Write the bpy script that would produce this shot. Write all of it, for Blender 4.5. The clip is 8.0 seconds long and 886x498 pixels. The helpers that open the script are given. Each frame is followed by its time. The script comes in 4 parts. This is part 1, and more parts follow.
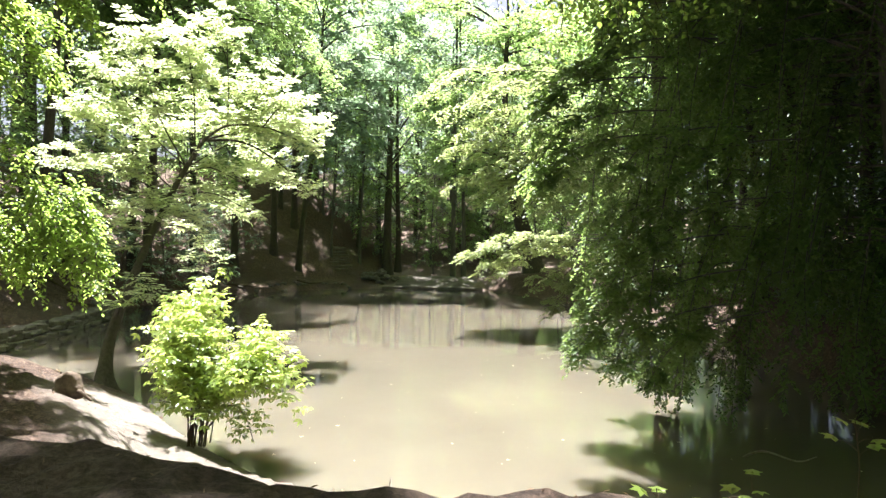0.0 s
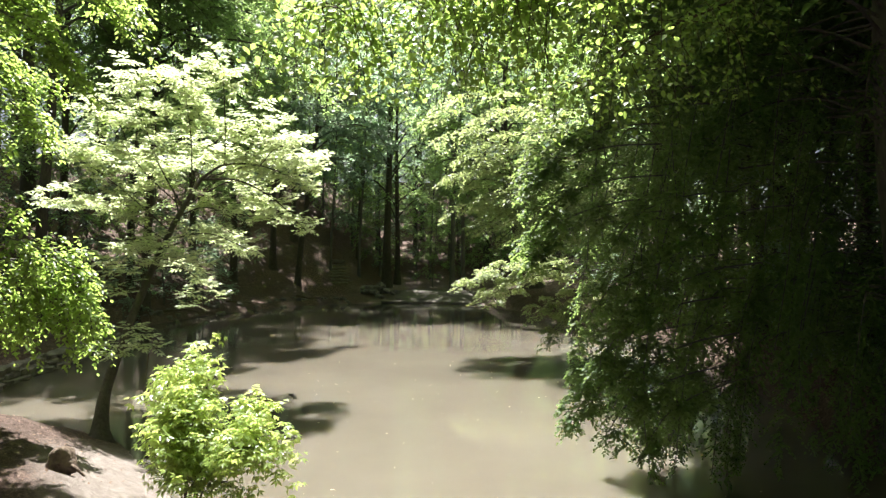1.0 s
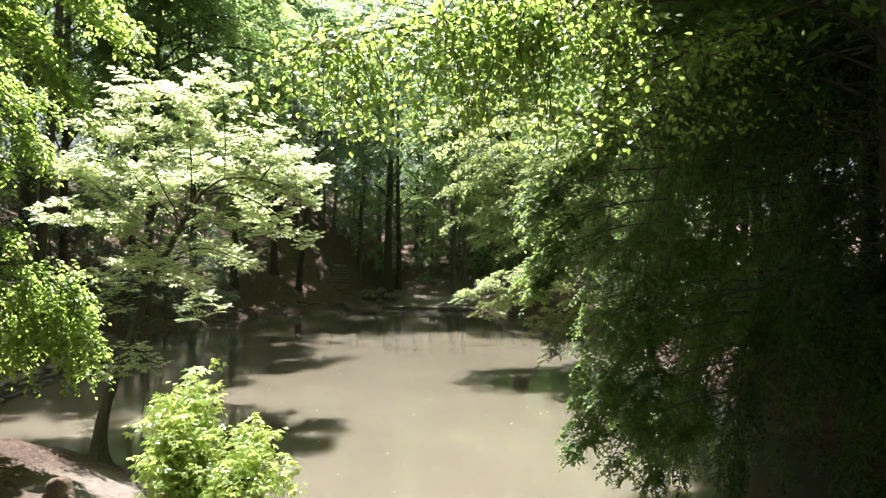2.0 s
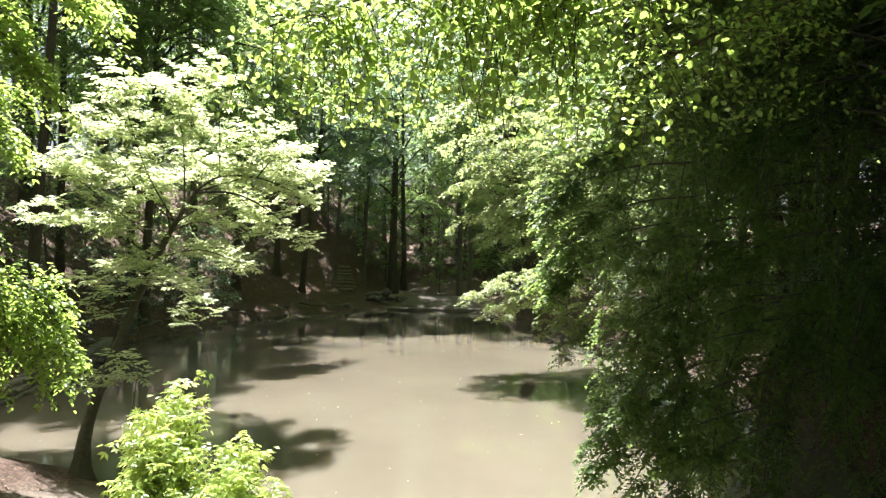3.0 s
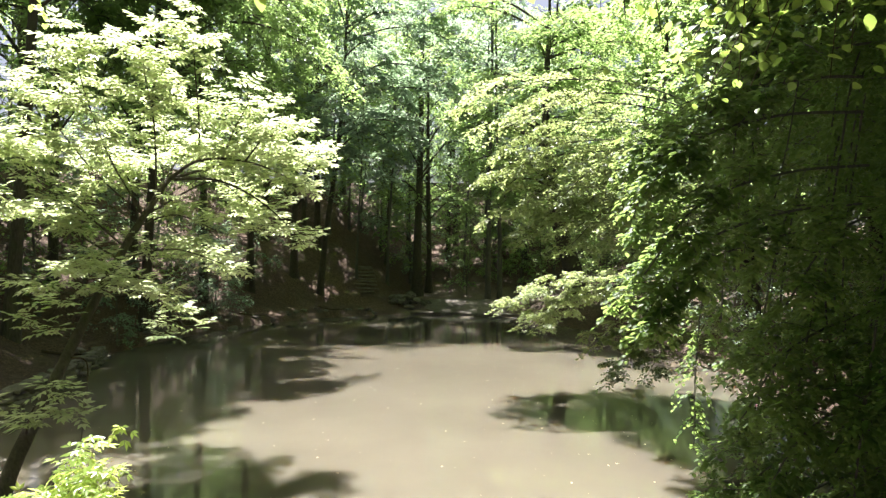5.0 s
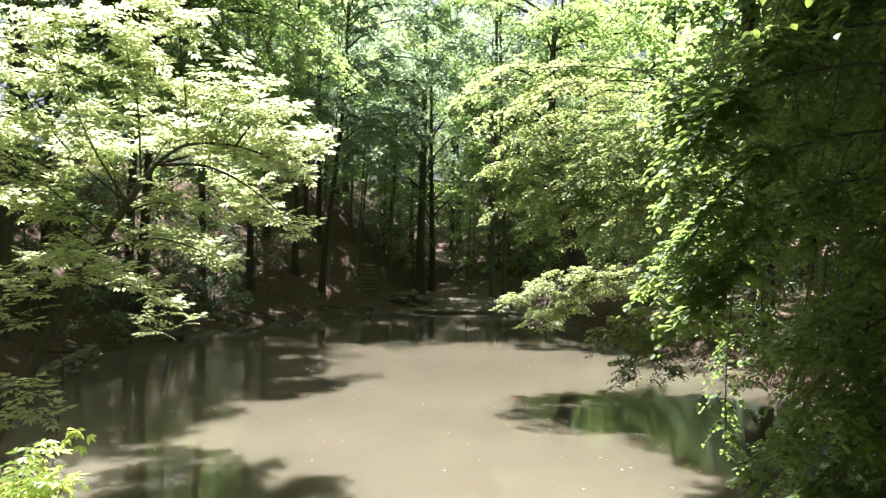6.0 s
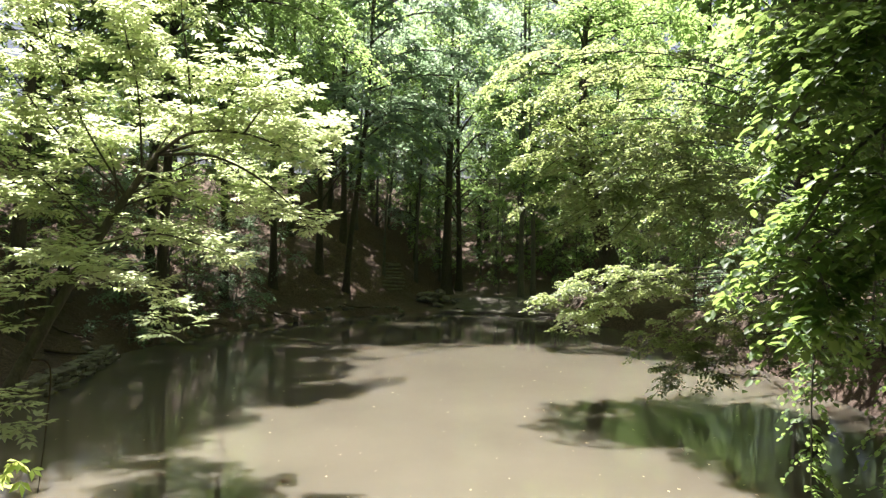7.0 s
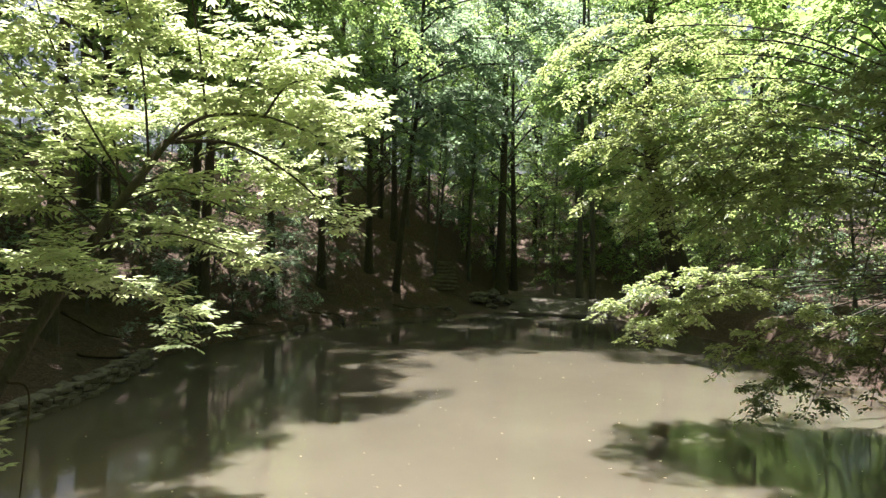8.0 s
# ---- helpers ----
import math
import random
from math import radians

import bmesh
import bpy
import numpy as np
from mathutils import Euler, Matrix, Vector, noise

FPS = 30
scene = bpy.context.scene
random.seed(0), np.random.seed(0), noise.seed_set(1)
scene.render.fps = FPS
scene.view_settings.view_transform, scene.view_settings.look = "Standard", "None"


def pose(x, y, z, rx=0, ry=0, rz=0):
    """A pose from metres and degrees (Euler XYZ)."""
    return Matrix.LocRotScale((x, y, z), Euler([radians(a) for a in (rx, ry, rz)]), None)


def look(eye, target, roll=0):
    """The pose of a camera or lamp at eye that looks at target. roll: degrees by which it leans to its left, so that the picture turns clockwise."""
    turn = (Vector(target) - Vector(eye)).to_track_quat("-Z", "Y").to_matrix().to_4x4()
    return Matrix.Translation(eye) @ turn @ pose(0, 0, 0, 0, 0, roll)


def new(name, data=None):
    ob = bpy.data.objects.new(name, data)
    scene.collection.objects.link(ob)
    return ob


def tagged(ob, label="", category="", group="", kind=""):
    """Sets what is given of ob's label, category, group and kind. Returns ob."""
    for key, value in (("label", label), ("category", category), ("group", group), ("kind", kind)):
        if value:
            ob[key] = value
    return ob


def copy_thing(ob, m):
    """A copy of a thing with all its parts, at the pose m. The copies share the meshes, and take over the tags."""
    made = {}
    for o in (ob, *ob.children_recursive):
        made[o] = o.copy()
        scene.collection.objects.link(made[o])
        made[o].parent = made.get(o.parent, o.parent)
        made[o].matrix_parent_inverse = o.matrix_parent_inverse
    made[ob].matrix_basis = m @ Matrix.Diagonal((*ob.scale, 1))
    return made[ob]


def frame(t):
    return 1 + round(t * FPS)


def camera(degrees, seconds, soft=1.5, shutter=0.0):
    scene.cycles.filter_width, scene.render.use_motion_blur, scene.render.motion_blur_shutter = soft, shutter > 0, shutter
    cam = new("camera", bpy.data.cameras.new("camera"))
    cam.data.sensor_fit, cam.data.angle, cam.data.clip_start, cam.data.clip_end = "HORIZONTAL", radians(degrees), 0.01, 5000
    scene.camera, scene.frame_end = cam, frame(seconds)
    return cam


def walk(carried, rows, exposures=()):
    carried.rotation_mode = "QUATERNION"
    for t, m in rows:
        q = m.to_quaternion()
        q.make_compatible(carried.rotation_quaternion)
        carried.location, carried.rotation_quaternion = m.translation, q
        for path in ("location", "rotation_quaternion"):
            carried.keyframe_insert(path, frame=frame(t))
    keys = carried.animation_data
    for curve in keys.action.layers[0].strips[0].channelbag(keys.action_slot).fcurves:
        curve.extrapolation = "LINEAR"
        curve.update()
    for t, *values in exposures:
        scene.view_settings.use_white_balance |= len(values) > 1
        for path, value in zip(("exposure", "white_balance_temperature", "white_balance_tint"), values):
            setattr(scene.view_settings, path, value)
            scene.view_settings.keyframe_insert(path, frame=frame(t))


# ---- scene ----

# ---------------------------------------------------------------- camera
cam = camera(65.3, 8.0, 1.4)
ROLL = -0.9
# seconds, x, y, z, yaw, pitch
PATH = [
    (0.0, 0.609, 0.369, 2.496, 1.72, 0.12),
    (0.5, 0.648, 0.389, 2.898, 1.74, 0.14),
    (1.0, 0.680, 0.370, 3.395, 1.77, 0.14),
    (1.5, 0.677, 0.362, 3.682, 1.76, 0.14),
    (3.0, 0.647, 1.260, 3.762, 2.35, 0.14),
    (3.5, 0.605, 1.931, 3.780, 2.52, 0.14),
    (4.0, 0.546, 2.788, 3.760, 2.75, 0.18),
    (4.5, 0.508, 3.670, 3.787, 3.15, 0.17),
    (4.7, 0.495, 3.880, 3.770, 3.72, 0.15),
    (4.9, 0.482, 4.070, 3.750, 4.40, 0.14),
    (5.0, 0.476, 4.158, 3.743, 4.56, 0.14),
    (5.2, 0.470, 4.325, 3.735, 4.82, 0.10),
    (6.3, 0.428, 5.160, 3.535, 4.88, 0.13),
    (6.5, 0.419, 5.357, 3.527, 4.96, 0.14),
    (6.7, 0.402, 5.580, 3.530, 5.60, 0.10),
    (6.9, 0.382, 5.830, 3.532, 6.90, 0.07),
    (7.0, 0.370, 5.959, 3.533, 7.15, 0.06),
    (7.3, 0.315, 6.400, 3.543, 7.40, 0.03),
    (7.5, 0.266, 6.732, 3.552, 7.56, 0.00),
    (7.6, 0.245, 6.910, 3.560, 8.10, -0.06),
    (7.8, 0.210, 7.270, 3.578, 10.20, -0.16),
    (8.0, 0.182, 7.645, 3.595, 11.65, -0.26),
]
EXPOSURES = [(t, e + 0.6, 6120 + 30 * t, 14) for t, e in ((0.0, 2.26), (0.6, 1.86), (1.2, 1.72), (1.7, 1.72), (3.2, 1.97), (4.5, 1.9), (6.5, 1.69), (8.0, 1.52))]
walk(cam, [(t, pose(x, y, z, 90 + p, ROLL, yaw)) for t, x, y, z, yaw, p in PATH], EXPOSURES)

# ---------------------------------------------------------------- light
SUN_FROM = Vector((-0.33, 0.94, 0.0)).normalized()
SUN_UP = radians(62)
world = bpy.data.worlds.new("world")
scene.world = world
world.use_nodes = True
wn = world.node_tree
sky = wn.nodes.new("ShaderNodeTexSky")
sky.sky_type = "NISHITA"
sky.sun_disc = False
sky.dust_density = 5.0
sky.air_density = 0.8
sky.sun_elevation = SUN_UP
sky.sun_rotation = math.atan2(SUN_FROM.x, SUN_FROM.y)
background = wn.nodes["Background"]
background.inputs["Strength"].default_value = 0.025
wn.links.new(sky.outputs[0], background.inputs[0])
sun = new("sun", bpy.data.lights.new("sun", "SUN"))
sun.data.energy = 5.0
sun.data.angle = radians(0.55)
sun.data.color = (1.0, 0.95, 0.86)
sun_way = Vector((SUN_FROM.x * math.cos(SUN_UP), SUN_FROM.y * math.cos(SUN_UP), math.sin(SUN_UP)))
sun.matrix_world = look(sun_way * 60, (0, 0, 0))


# ---------------------------------------------------------------- materials
def material(name):
    m = bpy.data.materials.new(name)
    m.use_nodes = True
    m.node_tree.nodes.clear()
    return m, m.node_tree


def node(nt, kind, **settings):
    n = nt.nodes.new(kind)
    for key, value in settings.items():
        n.inputs[key.replace("_", " ")].default_value = value
    return n


def ramp(nt, source, stops):
    r = nt.nodes.new("ShaderNodeValToRGB")
    while len(r.color_ramp.elements) < len(stops):
        r.color_ramp.elements.new(0.5)
    for e, (at, col) in zip(r.color_ramp.elements, stops):
        e.position, e.color = at, (*col, 1)
    nt.links.new(source, r.inputs[0])
    return r.outputs[0]


def place(nt):
    return nt.nodes.new("ShaderNodeNewGeometry").outputs["Position"]


def noise_at(nt, scale, detail=6.0, rough=0.6, at=None):
    n = node(nt, "ShaderNodeTexNoise", Scale=scale, Detail=detail, Roughness=rough)
    nt.links.new(at or place(nt), n.inputs["Vector"])
    return n.outputs["Fac"]


def mixed(nt, fac, a, b, blend="MIX"):
    m = nt.nodes.new("ShaderNodeMix")
    m.data_type, m.blend_type = "RGBA", blend
    for sock, v in ((m.inputs[0], fac), (m.inputs[6], a), (m.inputs[7], b)):
        if isinstance(v, bpy.types.NodeSocket):
            nt.links.new(v, sock)
        elif isinstance(v, (int, float)):
            sock.default_value = v
        else:
            sock.default_value = (*v, 1)
    return m.outputs[2]


def bumped(nt, height, strength, distance):
    b = node(nt, "ShaderNodeBump", Strength=strength, Distance=distance)
    nt.links.new(height, b.inputs["Height"])
    return b.outputs[0]


def finish(nt, shader):
    out = nt.nodes.new("ShaderNodeOutputMaterial")
    nt.links.new(shader, out.inputs[0])


def leaf_material(name, dark, light, glow, through_part=0.5, gloss=0.42, shine=0.32):
    """Thin leaf: it reflects a deep green and lets a yellower green through."""
    m, nt = material(name)
    geo = nt.nodes.new("ShaderNodeNewGeometry")
    tone = ramp(nt, geo.outputs["Random Per Island"], [(0.0, dark), (0.55, tuple((a + b) / 2 for a, b in zip(dark, light))), (1.0, light)])
    wide = noise_at(nt, 0.55, 3.0)
    tone = mixed(nt, ramp(nt, wide, [(0.35, (0, 0, 0)), (0.7, (0.5, 0.5, 0.5))]), tone, light)
    thin = mixed(nt, 0.35, glow, tone)
    fleck = noise_at(nt, 60.0, 2.0)
    tone = mixed(nt, ramp(nt, fleck, [(0.45, (0, 0, 0)), (0.8, (0.35, 0.35, 0.35))]), tone, tuple(c * 0.6 for c in dark))
    p = node(nt, "ShaderNodeBsdfPrincipled", Roughness=gloss)
    p.inputs["Specular IOR Level"].default_value = shine
    nt.links.new(tone, p.inputs["Base Color"])
    t = nt.nodes.new("ShaderNodeBsdfTranslucent")
    nt.links.new(thin, t.inputs["Color"])
    mix = nt.nodes.new("ShaderNodeMixShader")
    mix.inputs[0].default_value = through_part
    nt.links.new(p.outputs[0], mix.inputs[1])
    nt.links.new(t.outputs[0], mix.inputs[2])
    finish(nt, mix.outputs[0])
    return m


def rough_material(name, stops, scale, fine, relief, rough=0.9, depth=0.03):
    """Rough natural surface: blotches at one scale, grain at another, and relief."""
    m, nt = material(name)
    big = noise_at(nt, scale, 8.0, 0.65)
    small = noise_at(nt, fine, 6.0, 0.7)
    tone = ramp(nt, big, stops)
    tone = mixed(nt, 0.55, tone, ramp(nt, small, [(0.3, (0.35, 0.35, 0.35)), (0.7, (1, 1, 1))]), "MULTIPLY")
    p = node(nt, "ShaderNodeBsdfPrincipled", Roughness=rough)
    p.inputs["Specular IOR Level"].default_value = 0.25
    nt.links.new(tone, p.inputs["Base Color"])
    nt.links.new(bumped(nt, small, relief, depth), p.inputs["Normal"])
    finish(nt, p.outputs[0])
    return m


def bark_material(name, dark, light, moss):
    m, nt = material(name)
    mapping = node(nt, "ShaderNodeMapping")
    mapping.inputs["Scale"].default_value = (1, 1, 0.22)
    nt.links.new(place(nt), mapping.inputs["Vector"])
    ridge = noise_at(nt, 22.0, 8.0, 0.7, mapping.outputs[0])
    blotch = noise_at(nt, 2.2, 5.0)
    tone = ramp(nt, ridge, [(0.3, dark), (0.7, light)])
    tone = mixed(nt, ramp(nt, blotch, [(0.5, (0, 0, 0)), (0.75, (0.7, 0.7, 0.7))]), tone, moss)
    p = node(nt, "ShaderNodeBsdfPrincipled", Roughness=0.92)
    nt.links.new(tone, p.inputs["Base Color"])
    nt.links.new(bumped(nt, ridge, 0.8, 0.03), p.inputs["Normal"])
    finish(nt, p.outputs[0])
    return m


def water_material():
    """Silty pond water: pale suspended clay under a mirror-smooth skin."""
    m, nt = material("silty_water")
    cloud = noise_at(nt, 0.22, 5.0, 0.55)
    tone = ramp(nt, cloud, [(0.3, (0.088, 0.079, 0.060)), (0.7, (0.112, 0.101, 0.078))])
    p = node(nt, "ShaderNodeBsdfPrincipled", Roughness=0.03, IOR=1.33)
    p.subsurface_method = "BURLEY"
    p.inputs["Subsurface Weight"].default_value = 1.0
    p.inputs["Subsurface Radius"].default_value = (1.0, 0.9, 0.65)
    p.inputs["Subsurface Scale"].default_value = 0.45
    nt.links.new(tone, p.inputs["Base Color"])
    mapping = node(nt, "ShaderNodeMapping")
    mapping.inputs["Scale"].default_value = (1.0, 3.0, 1)
    nt.links.new(place(nt), mapping.inputs["Vector"])
    ripple = noise_at(nt, 5.0, 2.0, 0.5, mapping.outputs[0])
    nt.links.new(bumped(nt, ripple, 0.10, 0.01), p.inputs["Normal"])
    finish(nt, p.outputs[0])
    return m


def ground_material():
    """Forest floor: brown leaf litter and bare earth, paler sandy soil low by the near shore."""
    m, nt = material("forest_floor")
    big = noise_at(nt, 0.5, 6.0)
    wander = nt.nodes.new("ShaderNodeVectorMath")
    wander.operation = "MULTIPLY_ADD"
    shake = node(nt, "ShaderNodeTexNoise", Scale=30.0, Detail=3.0)
    nt.links.new(place(nt), shake.inputs["Vector"])
    nt.links.new(shake.outputs["Color"], wander.inputs[0])
    wander.inputs[1].default_value = (0.07, 0.07, 0.07)
    nt.links.new(place(nt), wander.inputs[2])
    litter = node(nt, "ShaderNodeTexVoronoi", Scale=24.0)
    nt.links.new(wander.outputs[0], litter.inputs["Vector"])
    leaf = ramp(nt, litter.outputs["Color"], [(0.0, (0.04, 0.028, 0.022)), (0.5, (0.115, 0.076, 0.058)), (0.85, (0.22, 0.15, 0.115)), (1.0, (0.3, 0.23, 0.18))])
    soil = ramp(nt, noise_at(nt, 3.0, 9.0, 0.7), [(0.3, (0.06, 0.044, 0.035)), (0.7, (0.17, 0.124, 0.10))])
    floor_tone = mixed(nt, ramp(nt, big, [(0.4, (0, 0, 0)), (0.62, (1, 1, 1))]), soil, leaf)
    crumb = ramp(nt, noise_at(nt, 45.0, 8.0, 0.8), [(0.36, (0.4, 0.4, 0.4)), (0.64, (1.5, 1.5, 1.5))])
    floor_tone = mixed(nt, 1.0, floor_tone, crumb, "MULTIPLY")
    sand = ramp(nt, noise_at(nt, 5.0, 9.0, 0.75), [(0.3, (0.18, 0.15, 0.125)), (0.7, (0.36, 0.32, 0.28))])
    sep = nt.nodes.new("ShaderNodeSeparateXYZ")
    nt.links.new(place(nt), sep.inputs[0])

    def band(out, a, b):
        r = nt.nodes.new("ShaderNodeMapRange")
        r.interpolation_type = "SMOOTHSTEP"
        r.inputs["From Min"].default_value, r.inputs["From Max"].default_value = a, b
        nt.links.new(out, r.inputs["Value"])
        return r.outputs[0]

    def times(a, b):
        n = nt.nodes.new("ShaderNodeMath")
        n.operation = "MULTIPLY"
        nt.links.new(a, n.inputs[0])
        nt.links.new(b, n.inputs[1])
        return n.outputs[0]
    spit = times(times(band(sep.outputs["Y"], 12.4, 11.0), band(sep.outputs["Y"], 4.6, 7.0)), times(band(sep.outputs["X"], 3.0, 0.0), band(sep.outputs["X"], -5.6, -4.5)))
    lean = nt.nodes.new("ShaderNodeMath")
    lean.operation = "MULTIPLY_ADD"
    nt.links.new(sep.outputs["Y"], lean.inputs[0])
    lean.inputs[1].default_value = 0.75
    nt.links.new(sep.outputs["X"], lean.inputs[2])
    spit = times(spit, band(lean.outputs[0], 1.6, 2.5))
    weir = times(times(band(sep.outputs["Y"], 43.5, 44.5), band(sep.outputs["Y"], 56.0, 50.0)), times(band(sep.outputs["X"], -5.5, -4.0), band(sep.outputs["Z"], 2.2, 0.9)))
    thin = nt.nodes.new("ShaderNodeMath")
    thin.operation = "MULTIPLY"
    nt.links.new(weir, thin.inputs[0])
    thin.inputs[1].default_value = 0.35
    both = mixed(nt, 1.0, spit, thin.outputs[0], "ADD")
    tone = mixed(nt, both, floor_tone, sand)
    p = node(nt, "ShaderNodeBsdfPrincipled", Roughness=0.95)
    p.inputs["Specular IOR Level"].default_value = 0.2
    nt.links.new(tone, p.inputs["Base Color"])
    nt.links.new(bumped(nt, noise_at(nt, 16.0, 12.0, 0.85), 1.0, 0.09), p.inputs["Normal"])
    finish(nt, p.outputs[0])
    return m


BEECH = leaf_material("beech_leaf", (0.042, 0.078, 0.0165), (0.12, 0.19, 0.045), (0.50, 0.68, 0.14), 0.60, 0.38)
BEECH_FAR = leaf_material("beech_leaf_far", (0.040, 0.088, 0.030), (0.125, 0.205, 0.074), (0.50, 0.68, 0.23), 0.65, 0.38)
# Beech leaf copy, toned by how light falls on the leaning tree.
BEECH_LIT = leaf_material("beech_leaf_lit", (0.032, 0.064, 0.026), (0.14, 0.195, 0.082), (0.62, 0.72, 0.28), 0.60, 0.36, 0.36)
# Beech leaf darkened for the curtain tree: its shade is in the colour.
BEECH_SHADED = leaf_material("beech_leaf_shaded", (0.024, 0.055, 0.018), (0.080, 0.150, 0.042), (0.40, 0.55, 0.15), 0.48, 0.50, 0.24)
# Bluish green leaf, made paler and bluer to paint in distance haze.
MAPLE_HAZY = leaf_material("maple_leaf_hazy", (0.045, 0.0825, 0.0585), (0.135, 0.195, 0.139), (0.45, 0.61, 0.37), 0.64, 0.36)
ASH = leaf_material("ash_leaf", (0.13, 0.20, 0.08), (0.34, 0.42, 0.23), (0.78, 0.84, 0.47), 0.60, 0.30, 0.4)
ELDER = leaf_material("elder_leaf", (0.065, 0.125, 0.022), (0.25, 0.35, 0.095), (0.74, 0.84, 0.22), 0.58, 0.28, 0.42)
BARK = bark_material("bark", (0.025, 0.02, 0.015), (0.10, 0.085, 0.065), (0.05, 0.06, 0.025))
BARK_GREY = bark_material("beech_bark", (0.05, 0.048, 0.042), (0.15, 0.14, 0.12), (0.06, 0.075, 0.035))
TWIG = rough_material("twig", [(0.3, (0.05, 0.035, 0.02)), (0.7, (0.12, 0.09, 0.06))], 4, 40, 0.3)
STONE = rough_material("stone", [(0.3, (0.10, 0.09, 0.075)), (0.6, (0.22, 0.20, 0.17)), (0.8, (0.30, 0.28, 0.25))], 3, 30, 0.6)
CONCRETE = rough_material("weir_concrete", [(0.3, (0.085, 0.075, 0.062)), (0.7, (0.20, 0.18, 0.155))], 2, 25, 0.4)
EARTH = rough_material("root_earth", [(0.3, (0.09, 0.065, 0.045)), (0.7, (0.26, 0.20, 0.15))], 4, 25, 0.9, 0.95, 0.05)
PLANK = rough_material("step_wood", [(0.3, (0.14, 0.11, 0.085)), (0.7, (0.32, 0.28, 0.23))], 3, 35, 0.5)
DRY = leaf_material("fallen_leaf", (0.26, 0.21, 0.12), (0.55, 0.48, 0.32), (0.4, 0.3, 0.1), 0.2)
LITTER = leaf_material("brown_litter", (0.07, 0.042, 0.03), (0.27, 0.18, 0.12), (0.3, 0.16, 0.06), 0.15, 0.7)
WATER = water_material()
GROUND = ground_material()


# ---------------------------------------------------------------- mesh helpers
def mesh_of(name, verts, faces, mat, smooth=False):
    """A mesh from vertices and from faces of one size, or of mixed sizes."""
    me = bpy.data.meshes.new(name)
    if isinstance(faces, np.ndarray):
        n, k = faces.shape
        me.vertices.add(len(verts))
        me.vertices.foreach_set("co", np.asarray(verts, dtype=np.float32).ravel())
        me.loops.add(n * k)
        me.loops.foreach_set("vertex_index", faces.astype(np.int32).ravel())
        me.polygons.add(n)
        me.polygons.foreach_set("loop_start", np.arange(0, n * k, k, dtype=np.int32))
        me.update(calc_edges=True)
        me.validate()
    else:
        me.from_pydata([tuple(v) for v in verts], [], faces)
    me.materials.append(mat)
    if smooth:
        me.polygons.foreach_set("use_smooth", [True] * len(me.polygons))
    me.update()
    return me


def part(name, me, parent=None, label="", at=None):
    ob = new(name, me)
    if parent is not None:
        ob.parent = parent
    if at is not None:
        ob.matrix_basis = at
    if label:
        tagged(ob, label)
    return ob


def thing(name, label, category, at=(0, 0, 0), group="", kind=""):
    ob = new(name)
    ob.empty_display_size = 0.2
    ob.location = at
    return tagged(ob, label, category, group, kind)


def bend(points, steps=6):
    """A smooth line through the points (Catmull-Rom)."""
    p = np.array(points, dtype=float)
    p = np.vstack([2 * p[0] - p[1], p, 2 * p[-1] - p[-2]])
    out = []
    for i in range(1, len(p) - 2):
        for s in np.linspace(0, 1, steps, endpoint=False):
            a, b, c, d = p[i - 1], p[i], p[i + 1], p[i + 2]
            out.append(0.5 * (2 * b + (c - a) * s + (2 * a - 5 * b + 4 * c - d) * s * s + (3 * b - a - 3 * c + d) * s ** 3))
    out.append(p[-2])
    return np.array(out)


def tube(line, r0, r1, sides=8, knots=0.0, rng=None, flare=0.0):
    """A tapered round limb along a line; flare widens its foot."""
    line = np.asarray(line, dtype=float)
    n = len(line)
    way = np.gradient(line, axis=0)
    way /= np.linalg.norm(way, axis=1)[:, None] + 1e-9
    ref = np.where(np.abs(way[:, 2:3]) > 0.9, np.array([[1.0, 0, 0]]), np.array([[0, 0, 1.0]]))
    u = np.cross(way, ref)
    u /= np.linalg.norm(u, axis=1)[:, None]
    v = np.cross(way, u)
    s = np.linspace(0, 1, n)
    r = r0 + (r1 - r0) * s
    r = r * (1 + flare * np.exp(-s * 14))
    ang = np.linspace(0, 2 * np.pi, sides, endpoint=False)
    wob = np.ones((n, sides))
    if rng is not None and knots:
        wob += knots * rng.normal(size=(n, sides)) + flare * 0.35 * np.exp(-s * 18)[:, None] * np.sin(ang * 3 + 1)[None]
    ring = (np.cos(ang)[None, :, None] * u[:, None] + np.sin(ang)[None, :, None] * v[:, None]) * (r[:, None] * wob)[..., None] + line[:, None]
    verts = ring.reshape(-1, 3)
    i, j = np.meshgrid(np.arange(n - 1), np.arange(sides), indexing="ij")
    a = i * sides + j
    b = i * sides + (j + 1) % sides
    faces = np.stack([a, b, b + sides, a + sides], -1).reshape(-1, 4)
    return verts, faces


def joined(pieces):
    verts, faces, at = [], [], 0
    for v, f in pieces:
        verts.append(v)
        faces.append(f + at)
        at += len(v)
    return np.vstack(verts), np.vstack(faces)


# leaf blades: base at the origin, tip along +x, upper side +z, folded along the midrib
def blade_simple(width=0.55, fold=0.10):
    v = np.array([(0, 0, 0), (0.48, width / 2, fold), (1, 0, -0.06), (0.48, -width / 2, fold)])
    return v, np.array([(0, 1, 2), (0, 2, 3)])


def blade_oval(width=0.66, fold=0.10):
    v = np.array([(0, 0, 0), (0.28, width * 0.44, fold), (0.68, width * 0.42, fold * 0.7), (1, 0, -0.08), (0.68, -width * 0.42, fold * 0.7), (0.28, -width * 0.44, fold)])
    return v, np.array([(0, 1, 2), (0, 2, 3), (0, 3, 4), (0, 4, 5)])


